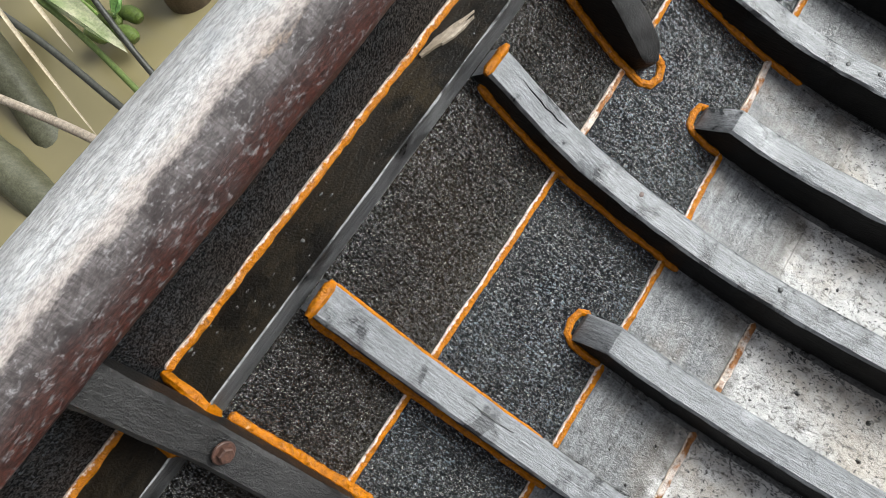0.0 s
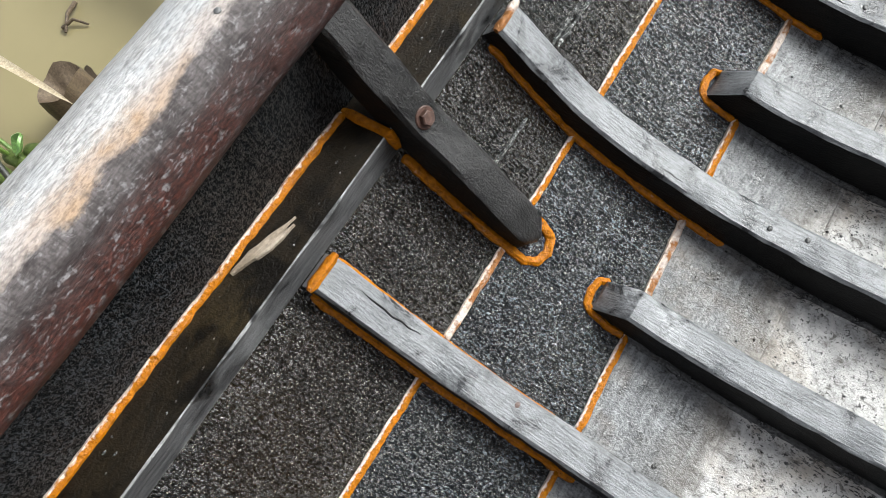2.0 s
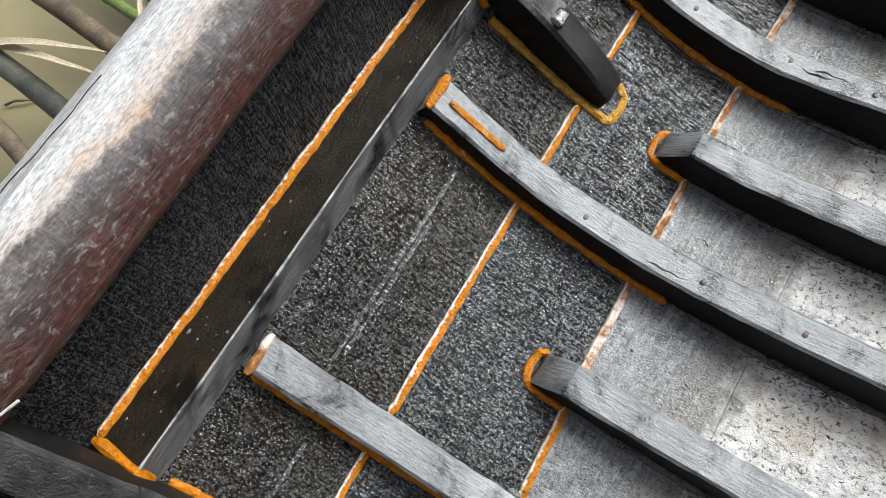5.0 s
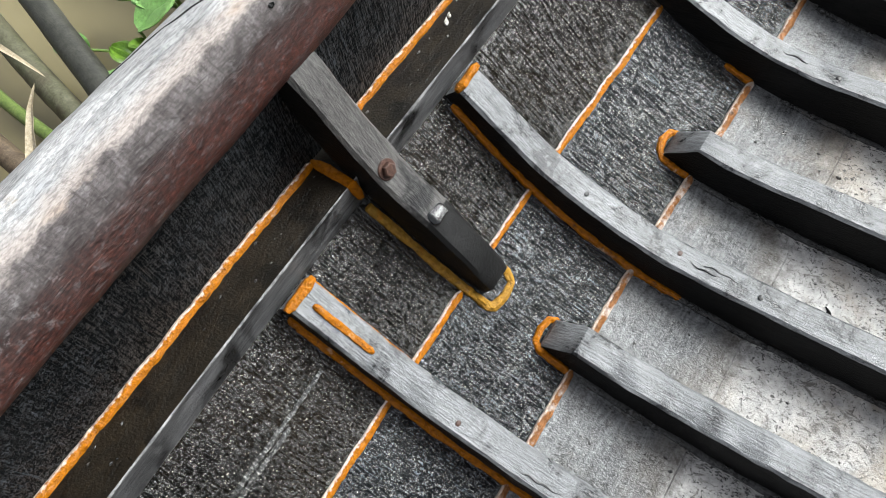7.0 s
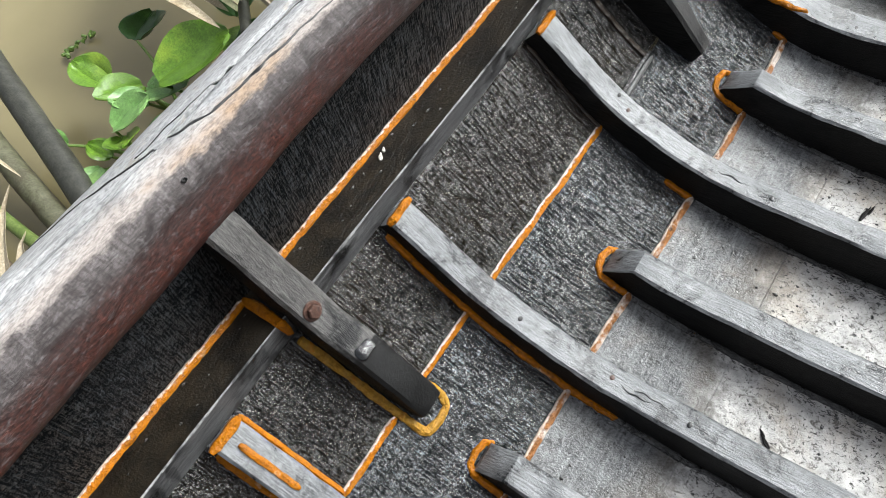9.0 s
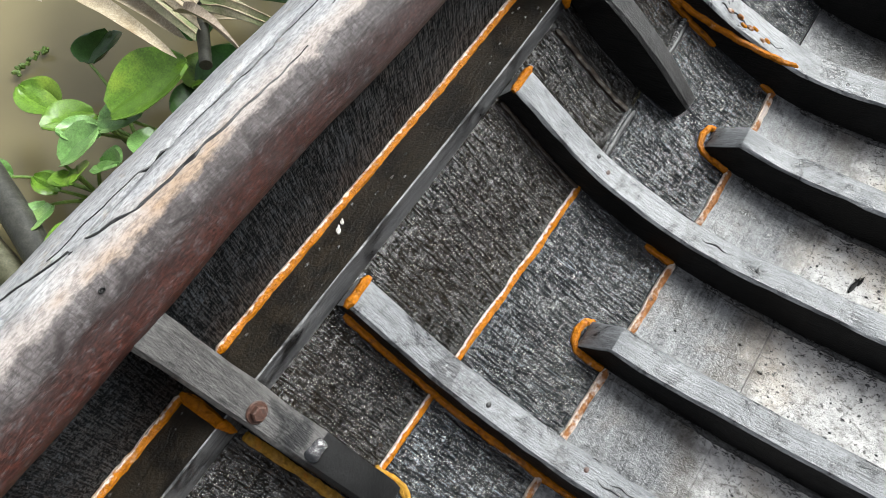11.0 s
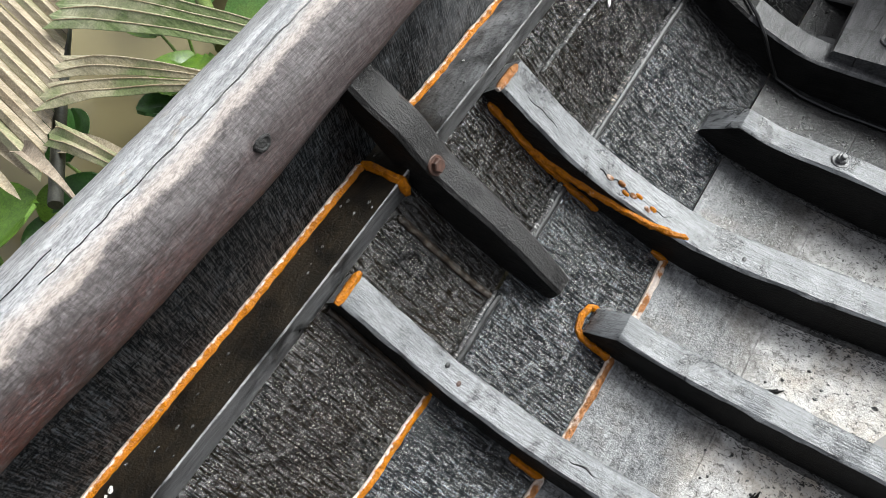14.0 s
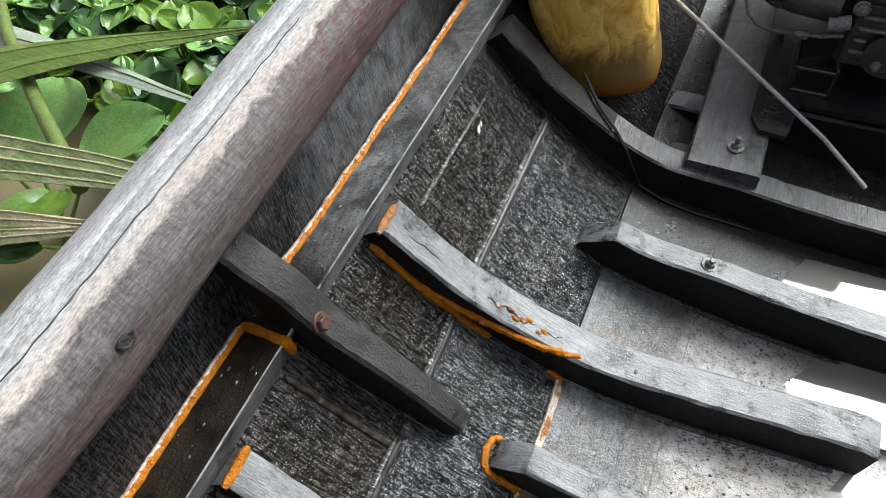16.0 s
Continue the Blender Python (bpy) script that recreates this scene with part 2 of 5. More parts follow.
LEDGE = scarred("brown_tarred_stringer", (0.005, 0.004, 0.0025), (0.020, 0.014, 0.007), (0.004, 0.003, 0.002), (60, 16, 60), (0.30, 0.5), 0.6, (0.5, 0.6), (0.030, 0.021, 0.009), 0.3, bleached=(0.17, 0.172, 0.175))
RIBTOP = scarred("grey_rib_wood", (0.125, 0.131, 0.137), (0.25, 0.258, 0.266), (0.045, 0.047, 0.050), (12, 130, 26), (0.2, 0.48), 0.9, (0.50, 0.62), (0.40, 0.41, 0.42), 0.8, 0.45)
KNEE = scarred("dark_knee_wood", (0.006, 0.006, 0.006), (0.052, 0.050, 0.049), (0.004, 0.004, 0.004), (45, 150, 45), (0.25, 0.5), 1.2, (0.52, 0.62), (0.034, 0.033, 0.032), pitted=0.6)
BLACK = wood("black_tar", (0.006, 0.006, 0.006), (0.014, 0.014, 0.014), None, 0, (0.3, 0.5), (40, 40, 40), 0.5, 0.5)
WETTAR = wood("glossy_black_tar", (0.006, 0.006, 0.007), (0.015, 0.015, 0.016), None, 0, (0.08, 0.2), (90, 90, 90), 0.8, 0.6)
PUTTY = putty("orange_putty", (0.46, 0.150, 0.002), (0.55, 0.36, 0.2), 0.08)
CRUST = putty("worn_pink_putty", (0.34, 0.14, 0.045), (0.58, 0.50, 0.44), 0.72)
YELLOW = putty("ochre_putty", (0.46, 0.24, 0.03), (0.45, 0.16, 0.01), 0.3)
def rail_wood():
    """The gunwale: dark reddish side, a bleached and scuffed top, a broken ochre line of bare wood where they meet. Its map runs round the section."""
    m, n, l, b = material("weathered_gunwale", (0.2, 0.18, 0.17), spec=0.4)
    v = coords(n, l)
    grain = noise_tex(n, l, coords(n, l, (210, 18, 210)), 1.0, 5, 0.7, 0.3)
    fine = noise_tex(n, l, coords(n, l, (420, 130, 420)), 1.0, 3, 0.65)
    cross = noise_tex(n, l, coords(n, l, (60, 330, 60), (0.2, 0, 0.3)), 1.0, 3, 0.7)
    blot = noise_tex(n, l, v, 15, 5, 0.65)
    wide = noise_tex(n, l, coords(n, l, (9, 4.5, 9)), 1.0, 4, 0.6)
    rub = noise_tex(n, l, coords(n, l, (30, 17, 30)), 1.0, 6, 0.72)
    pit = noise_tex(n, l, v, 190, 3, 0.65)
    turn = n.new("ShaderNodeAttribute")
    turn.attribute_name = "round"

    def step(f, amount, base):
        k = n.new("ShaderNodeMath")
        k.operation = "MULTIPLY_ADD"
        l.new(f, k.inputs[0])
        k.inputs[1].default_value = amount
        l.new(base, k.inputs[2])
        return k.outputs[0]

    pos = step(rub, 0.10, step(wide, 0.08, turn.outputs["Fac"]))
    fleck = noise_tex(n, l, coords(n, l, (1.0, 0.6, 1.0), (0, 0, 0.5)), 330, 3, 0.7)
    # the side: purple-brown paint rubbed chalky in smears, finely lined, red where it is sheltered
    smear = noise_tex(n, l, coords(n, l, (1.0, 0.75, 1.0), (0, 0, 0.4)), 34, 7, 0.72, 0.6)
    chalk = noise_tex(n, l, coords(n, l, (1.0, 0.55, 1.0), (0, 0, 0.5)), 140, 6, 0.75, 0.3)
    lines = noise_tex(n, l, coords(n, l, (620, 30, 620)), 1.0, 3, 0.7)
    sep = n.new("ShaderNodeSeparateXYZ")
    l.new(v, sep.inputs[0])
    far = fac(n, l, step(wide, 0.8, sep.outputs["Y"]), 1.95, 2.4)
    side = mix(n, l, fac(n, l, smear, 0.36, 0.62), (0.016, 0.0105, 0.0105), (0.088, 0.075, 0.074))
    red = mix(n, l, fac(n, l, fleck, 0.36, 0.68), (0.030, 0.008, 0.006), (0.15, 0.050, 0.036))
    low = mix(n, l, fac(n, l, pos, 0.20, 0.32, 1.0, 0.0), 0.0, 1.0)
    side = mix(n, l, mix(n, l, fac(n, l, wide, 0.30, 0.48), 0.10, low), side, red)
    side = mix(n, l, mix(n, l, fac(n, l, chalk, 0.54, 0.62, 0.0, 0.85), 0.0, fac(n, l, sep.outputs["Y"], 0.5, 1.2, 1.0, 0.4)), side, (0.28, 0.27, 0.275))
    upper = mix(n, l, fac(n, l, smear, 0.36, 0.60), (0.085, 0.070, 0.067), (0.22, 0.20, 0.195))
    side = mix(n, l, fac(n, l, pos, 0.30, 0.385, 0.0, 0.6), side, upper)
    mauve = mix(n, l, fac(n, l, lines, 0.34, 0.62), (0.058, 0.050, 0.051), (0.175, 0.160, 0.162))
    side = mix(n, l, mix(n, l, 0.75, 0.0, far), side, mauve)
    # flaking red paint comes back at the far end
    flake = mix(n, l, fac(n, l, chalk, 0.42, 0.60), 0.0, fac(n, l, step(smear, 0.5, sep.outputs["Y"]), 2.36, 2.60))
    side = mix(n, l, flake, side, (0.085, 0.022, 0.018))
    side = mix(n, l, fac(n, l, cross, 0.46, 0.62, 0.0, 0.5), side, (0.030, 0.021, 0.020))
    side = mix(n, l, fac(n, l, lines, 0.40, 0.30, 0.0, 0.6), side, (0.02, 0.015, 0.015))
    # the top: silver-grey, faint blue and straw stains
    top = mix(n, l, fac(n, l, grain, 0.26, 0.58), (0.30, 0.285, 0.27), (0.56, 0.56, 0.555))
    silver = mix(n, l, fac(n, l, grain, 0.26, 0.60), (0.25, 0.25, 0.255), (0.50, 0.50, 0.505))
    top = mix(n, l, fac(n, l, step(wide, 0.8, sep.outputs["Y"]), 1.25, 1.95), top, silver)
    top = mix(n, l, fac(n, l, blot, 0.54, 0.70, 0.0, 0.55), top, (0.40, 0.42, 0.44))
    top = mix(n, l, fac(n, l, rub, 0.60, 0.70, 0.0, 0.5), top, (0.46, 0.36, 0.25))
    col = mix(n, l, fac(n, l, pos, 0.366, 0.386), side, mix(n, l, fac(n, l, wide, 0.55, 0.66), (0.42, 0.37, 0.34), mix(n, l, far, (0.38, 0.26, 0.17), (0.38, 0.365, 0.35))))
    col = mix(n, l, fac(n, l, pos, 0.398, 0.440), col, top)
    col = mix(n, l, fac(n, l, fine, 0.38, 0.56, 0.6, 1.0), (0, 0, 0), col)
    speck = mix(n, l, fac(n, l, pos, 0.37, 0.40, 0.45, 0.1), 0.0, fac(n, l, pit, 0.56, 0.68))
    col = mix(n, l, speck, col, (0.04, 0.03, 0.028))
    l.new(col, b.inputs["Base Color"])
    l.new(fac(n, l, pos, 0.28, 0.38, 0.42, 0.65), b.inputs["Roughness"])
    first = bump(n, l, b, grain, 0.7, 0.0022)
    second = bump(n, l, b, smear, 0.6, 0.006, first)
    bump(n, l, b, fine, 0.7, 0.0008, second)
    return m


GUNWALE = rail_wood()
RUST = wood("rusty_steel", (0.05, 0.022, 0.015), (0.12, 0.06, 0.042), (0.2, 0.15, 0.13), 0.2, (0.4, 0.6), (200, 200, 200), 0.5, 0.5)
STEEL = wood("dull_steel", (0.09, 0.09, 0.09), (0.24, 0.24, 0.235), (0.06, 0.05, 0.045), 0.3, (0.3, 0.5), (200, 200, 200), 0.5, 0.3)
BEDTOP = scarred("grey_bed_timber", (0.030, 0.030, 0.031), (0.11, 0.11, 0.113), (0.014, 0.014, 0.014), (70, 8, 70), (0.3, 0.5), 0.7, spec=0.4, pitted=0.5)
OILY = wood("oily_black_iron", (0.010, 0.010, 0.011), (0.034, 0.034, 0.036), (0.055, 0.055, 0.055), 0.25, (0.15, 0.35), (60, 60, 60), 0.7, 0.4)
def can_plastic():
    """Translucent yellow plastic, mottled with oil and soaked brown towards its base."""
    m, n, l, b = material("grimy_yellow_plastic", (0.7, 0.4, 0.05), 0.35, 0.5)
    v = coords(n, l)
    blot = noise_tex(n, l, coords(n, l, (1, 1, 0.6)), 22, 6, 0.7, 1.2)
    fine = noise_tex(n, l, v, 70, 5, 0.7)
    sep = n.new("ShaderNodeSeparateXYZ")
    l.new(v, sep.inputs[0])
    col = mix(n, l, fac(n, l, blot, 0.38, 0.62), (0.50, 0.25, 0.025), (0.86, 0.60, 0.17))
    col = mix(n, l, fac(n, l, fine, 0.55, 0.68, 0.0, 0.6), col, (0.28, 0.13, 0.015))
    rise = step_up(n, l, blot, 0.10, sep.outputs["Z"])
    col = mix(n, l, fac(n, l, rise, 0.125, 0.165, 0.9, 0.0), col, (0.13, 0.075, 0.022))
    col = mix(n, l, fac(n, l, rise, 0.075, 0.098, 1.0, 0.0), col, (0.34, 0.13, 0.022))
    l.new(col, b.inputs["Base Color"])
    bump(n, l, b, fine, 0.3, 0.002)
    return m


CAN = can_plastic()
BAMBOO = wood("grey_green_bamboo", (0.09, 0.09, 0.05), (0.16, 0.155, 0.10), (0.07, 0.05, 0.035), 0.4, (0.4, 0.6), (60, 60, 3), 0.4, 0.3)
STRAW = wood("dry_palm_leaf", (0.42, 0.34, 0.22), (0.60, 0.52, 0.38), (0.30, 0.22, 0.12), 0.25, (0.5, 0.7), (200, 200, 4), 0.4, 0.4)
LEAF = wood("hyacinth_leaf", (0.09, 0.19, 0.015), (0.17, 0.32, 0.035), (0.26, 0.38, 0.04), 0.3, (0.25, 0.4), (30, 30, 30), 0.5, 0.2)
STALK = wood("pale_green_stalk", (0.14, 0.26, 0.05), (0.24, 0.36, 0.08), None, 0, (0.35, 0.5), (60, 60, 8), 0.5, 0.2)
RUBBER = wood("black_cable", (0.01, 0.01, 0.01), (0.02, 0.02, 0.02), None, 0, (0.3, 0.4), (60, 60, 60), 0.5, 0.1)


def muddy():
    m, n, l, b = material("muddy_water", (0.20, 0.165, 0.08), 0.12, 0.5)
    v = coords(n, l)
    l.new(mix(n, l, noise_tex(n, l, v, 1.7, 3), (0.21, 0.178, 0.088), (0.32, 0.272, 0.15)), b.inputs["Base Color"])
    bump(n, l, b, noise_tex(n, l, v, 12, 2), 0.08, 0.01)
    return m


def bilge():
    m, n, l, b = material("bilge_water", (0.10, 0.10, 0.095), 0.04, 1.2)
    v = coords(n, l)
    l.new(mix(n, l, noise_tex(n, l, v, 9, 3), (0.12, 0.116, 0.108), (0.20, 0.193, 0.18)), b.inputs["Base Color"])
    return m


MUD, BILGE = muddy(), bilge()


# ---- mesh helpers ----
def part(name, geo, mat, parent=None, label="", smooth=True, crease=38):
    """Links one mesh from (verts, faces) under a thing or a part. mat: one material, or (several, face indices)."""
    verts, faces = geo
    me = bpy.data.meshes.new(name)
    me.from_pydata([tuple(map(float, v)) for v in verts], [], faces)
    if isinstance(mat, tuple):
        for m in mat[0]:
            me.materials.append(m)
        me.polygons.foreach_set("material_index", mat[1])
    else:
        me.materials.append(mat)
    bm = bmesh.new()
    bm.from_mesh(me)
    bmesh.ops.recalc_face_normals(bm, faces=bm.faces)
    bm.to_mesh(me)
    bm.free()
    if smooth:
        me.shade_smooth()
        me.set_sharp_from_angle(angle=radians(crease))
    ob = new(name, me)
    ob.parent = parent
    if label:
        ob["label"] = label
    return ob


def thing(name, label, category, group="", at=(0, 0, 0)):
    ob = new(name)
    ob.location = at
    ob.empty_display_size = 0.05
    return tagged(ob, label, category, group)


def loft(rings, caps=True):
    """A skin over rings of equally many points."""
    k = len(rings[0])
    verts = [p for r in rings for p in r]
    faces = [(i * k + j, i * k + (j + 1) % k, (i + 1) * k + (j + 1) % k, (i + 1) * k + j) for i in range(len(rings) - 1) for j in range(k)]
    if caps:
        faces += [tuple(range(k))[::-1], tuple((len(rings) - 1) * k + j for j in range(k))]
    return verts, faces


def join(*geos):
    verts, faces = [], []
    for v, f in geos:
        n = len(verts)
        verts += list(v)
        faces += [tuple(i + n for i in g) for g in f]
    return verts, faces


def tube(points, radius, sides=8, taper=None, wobble=0.0, seed=0):
    """A round bar along points; taper gives the radius' factor from 0 to 1 along it."""
    pts = [Vector(p) for p in points]
    rings, side = [], None
    for i, p in enumerate(pts):
        d = (pts[min(i + 1, len(pts) - 1)] - pts[max(i - 1, 0)]).normalized()
        side = d.orthogonal().normalized() if side is None else (side - d * side.dot(d)).normalized()
        up = d.cross(side)
        r = radius * (taper(i / (len(pts) - 1)) if taper else 1.0)
        ring = []
        for j in range(sides):
            a = 2 * math.pi * j / sides
            w = 1 + wobble * noise.noise((p.x * 40 + seed, p.y * 40, p.z * 40 + j * 0.9))
            ring.append(p + (side * math.cos(a) + up * math.sin(a)) * r * w)
        rings.append(ring)
    return loft(rings)


def box_bar(points, ups, width, height, across, chamfer=0.004, rough=0.0, seed=0):
    """A squared timber along points: its upper face at the points, its depth against ups, its width along across."""
    rings = []
    a = Vector(across).normalized()
    for i, (p, u) in enumerate(zip(points, ups)):
        p, u = Vector(p), Vector(u).normalized()
        w = width[i] if isinstance(width, (list, tuple)) else width
        h = height[i] if isinstance(height, (list, tuple)) else height
        c = min(chamfer, w * 0.4, h * 0.4)
        q = lambda s, t: noise.noise((p.x * 25 + seed * 3.1 + s, p.y * 25 + t, p.z * 25)) * rough
        ring = [p + a * (w / 2 - c) + u * q(0, 1), p + a * (w / 2) - u * (c - q(2, 1)), p + a * (w / 2) - u * h,
                p - a * (w / 2) - u * h, p - a * (w / 2) - u * (c - q(4, 1)), p - a * (w / 2 - c) + u * q(6, 1)]
        rings.append(ring)
    return loft(rings)


def bead(points, normals, width=0.011, height=0.005, seed=0, fade=True):
    """A hand-laid line of putty: a low uneven ridge along points that lie on a surface."""
    rings = []
    last = len(points) - 1
    for i, (p, nrm) in enumerate(zip(points, normals)):
        p, nrm = Vector(p), Vector(nrm).normalized()
        d = (Vector(points[min(i + 1, last)]) - Vector(points[max(i - 1, 0)])).normalized()
        s = d.cross(nrm).normalized()
        f = 0.55 if fade and i in (0, last) else 1.0
        uneven = lambda k: 1 + 0.28 * noise.noise((p.x * 30 + seed + k, p.y * 30, p.z * 30)) + 0.22 * noise.noise((p.x * 130 + k, p.y * 130, p.z * 130 + seed))
        w, w2 = width * f * uneven(0), width * f * uneven(9)
        h = height * f * (1 + 0.6 * noise.noise((p.x * 90 + seed + 5, p.y * 90, p.z * 90)))
        rings.append([p + s * w / 2 - nrm * 0.002, p + s * w * 0.42 + nrm * h * 0.6, p + s * w * 0.12 + nrm * h,
                      p - s * w2 * 0.15 + nrm * h * 0.92, p - s * w2 * 0.42 + nrm * h * 0.55, p - s * w2 / 2 - nrm * 0.002])
    return loft(rings)


def chalked(ob, amount=0.84):
    """Marks the upper edge of a bead, where the putty has dried chalky."""
    edge = ob.data.attributes.new("edge", "FLOAT", "POINT")
    edge.data.foreach_set("value", [(0.0, 0.0, 0.1, 0.5, 0.95, 0.95)[i % 6] * amount for i, p in enumerate(ob.data.vertices)])
    return ob


def stretch(points, step):
    """Points every step along a line."""
    pts = [Vector(p) for p in points]
    out = []
    for a, b in zip(pts, pts[1:]):
        k = max(1, int((b - a).length / step))
        out += [a.lerp(b, i / k) for i in range(k)]
    return out + [pts[-1]]


# ---- the shape of the hull: lines that run along the boat, as (x, z) by y ----
Y_KEYS = (-1.0, 0.4, 0.8, 1.15, 1.5, 1.9, 2.1, 2.3, 2.65, 3.4)
LINES = {
    "ledge": ((-0.098,) * 2 + (-0.098, -0.108, -0.110, -0.100, -0.085, -0.068, -0.060, -0.045), (0.250, 0.250, 0.250, 0.245, 0.243, 0.250, 0.278, 0.300, 0.312, 0.34)),
    "edge": ((-0.028, -0.030, -0.034, -0.046, -0.046, -0.036, -0.022, -0.002, 0.006, 0.02), (0.248, 0.248, 0.246, 0.240, 0.238, 0.248, 0.280, 0.312, 0.322, 0.35)),
    "k0": ((-0.036, -0.037, -0.042, -0.055, -0.052, -0.046, -0.034, -0.018, -0.006, 0.01), (0.204, 0.202, 0.196, 0.188, 0.192, 0.200, 0.232, 0.264, 0.276, 0.30)),
    "k1": ((0.105, 0.097, 0.087, 0.080, 0.077, 0.092, 0.098, 0.098, 0.105, 0.13), (0.064, 0.062, 0.052, 0.055, 0.056, 0.063, 0.085, 0.118, 0.145, 0.2)),
    "k2": ((0.295, 0.280, 0.258, 0.243, 0.240, 0.260, 0.268, 0.268, 0.275, 0.3), (-0.048, -0.048, -0.048, -0.044, -0.044, -0.032, -0.022, -0.006, 0.02, 0.08)),
    "k3": ((0.44, 0.435, 0.428, 0.420, 0.420, 0.430, 0.435, 0.435, 0.44, 0.46), (-0.102, -0.102, -0.100, -0.094, -0.085, -0.070, -0.064, -0.058, -0.022, 0.03)),
    "k4": ((0.60,) * 10, (-0.118, -0.118, -0.114, -0.108, -0.098, -0.084, -0.078, -0.072, -0.050, 0.0)),
    "k5": ((0.78,) * 10, (-0.125, -0.125, -0.120, -0.115, -0.105, -0.092, -0.088, -0.085, -0.065, -0.02)),
    "rail": ((0.0, -0.003, -0.006, -0.014, -0.016, -0.002, 0.0, 0.0, 0.0, 0.01), (0.0, 0.0, 0.0, 0.004, 0.006, 0.010, 0.022, 0.032, 0.040, 0.07)),
}


def line(key, y):
    """The line's (x, z) at y, eased between its keys."""
    xs, zs = LINES[key]
    s = [y + d for d in (-0.12, -0.06, 0.0, 0.06, 0.12)]
    return float(np.mean(np.interp(s, Y_KEYS, xs))), float(np.mean(np.interp(s, Y_KEYS, zs)))


MID = 0.78


def hull(y, u):
    """A point inside the planking: u = 0 under the stringer, 1 to 3 the seams, 5 the middle; past 5 the other side."""
    if u > 5:
        p = hull(y, 10 - u)
        return Vector((2 * MID - p.x, y, p.z))
    k = min(int(u), 4)
    f = u - k
    get = lambda i: np.array(line(f"k{min(max(i, 0), 5)}", y))
    p0, p1, p2, p3 = get(k - 1), get(k), get(k + 1), get(k + 2)
    if k == 0:
        p0 = 2 * p1 - p2
    c = 0.5 * (2 * p1 + (p2 - p0) * f + (2 * p0 - 5 * p1 + 4 * p2 - p3) * f * f + (3 * p1 - p0 - 3 * p2 + p3) * f**3)
    return Vector((c[0], y, c[1]))


def hull_up(y, u):
    a, b = hull(y, max(u - 0.05, 0)), hull(y, min(u + 0.05, 10))
    d = (b - a).normalized()
    return Vector((-d.z, 0, d.x))


Y0, Y1 = -0.9, 3.5


def plank(u0, u1, ya=Y0, yb=Y1, thick=0.024, gap=0.0025, rough=0.0012, seed=0, across=7, along=0.05):
    """One strake between two seams, slightly uneven, with thickness."""
    ny = int((yb - ya) / along)
    rings = []
    for i in range(ny + 1):
        y = ya + (yb - ya) * i / ny
        top, low = [], []
        for j in range(across + 1):
            u = u0 + (u1 - u0) * j / across
            p, n = hull(y, u), hull_up(y, u)
            edge = 1.0 if j in (0, across) else 0.0
            d = (hull(y, u + 0.02) - hull(y, max(u - 0.02, 0))).normalized()
            if edge:
                p = p + d * (gap if j == 0 else -gap)
            w = noise.noise((p.x * 9 + seed, p.y * 5, p.z * 9)) * rough
            top.append(p + n * (w - 0.0008 * edge))
            low.append(p - n * thick)
        rings.append(top + low[::-1])
    return loft(rings)


# ---- the boat ----
boat = thing("wooden_boat", "tarred wooden country boat with grey ribs and orange putty seams", "boat")
Z = Vector((0, 0, 1))
YV = Vector((0, 1, 0))

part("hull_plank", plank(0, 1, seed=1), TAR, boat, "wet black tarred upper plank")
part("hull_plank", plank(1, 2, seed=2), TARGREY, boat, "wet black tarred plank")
for name, u, wide_by, label in (("hull_plank", 2, 1, "grey worn plank"), ("bottom_plank", 3, 2, "pale wet bottom plank")):
    board = part(name, plank(u, u + wide_by, seed=u + 1, gap=0.0003, across=7 * wide_by), GREY, boat, label)
    strake = board.data.attributes.new("strake", "FLOAT", "POINT")
    ring = [u + j / 7 for j in range(7 * wide_by + 1)]
    strake.data.foreach_set("value", ((ring + ring[::-1]) * (len(board.data.vertices) // (2 * len(ring)))))
for k in range(5, 10):
    part("hull_plank", plank(k, k + 1, seed=k + 1, along=0.2), (GREY if k < 8 else TAR), boat)


def rail_ring(y, mirror=False):
    """The gunwale's section at y, a heavy worn log with a flat bleached top."""
    dx, dz = line("rail", y)
    pts = [(-0.060, 0.398), (-0.052, 0.418), (-0.056, 0.447), (-0.0585, 0.465), (-0.077, 0.483), (-0.105, 0.486), (-0.119, 0.4845), (-0.1225, 0.4838), (-0.126, 0.483), (-0.142, 0.4785),
           (-0.168, 0.465), (-0.184, 0.446), (-0.190, 0.420), (-0.185, 0.392), (-0.150, 0.378), (-0.100, 0.380)]
    split = max(0.0, min(1.0, (y - 1.12) / 0.1)) * (0.35 + 0.65 * math.exp(-((y - 1.33) / 0.16) ** 2)) * (0.5 + 0.5 * (noise.noise((y * 6, 2, 8)) + 0.5))
    stray = 0.012 * noise.noise((y * 3.3, 5, 5)) + 0.012 * math.exp(-((y - 1.33) / 0.1) ** 2)
    ring = []
    for i, (x, z) in enumerate(pts):
        w = 0.006 * noise.noise((i * 0.35, y * 2.2, 3.0)) + 0.0025 * noise.noise((i * 0.6, y * 9, 7.0)) + 0.001 * noise.noise((i * 2.1, y * 30, 1.0))
        c = Vector((x + 0.12, 0, z - 0.43)).normalized()
        x, z = x + dx + c.x * w, z + dz + c.z * w
        if i in (6, 7, 8):
            x += stray
        if i == 7:
            z -= 0.016 * max(0.0, split)
        ring.append(Vector((2 * MID - x if mirror else x, y, z)))
    return ring


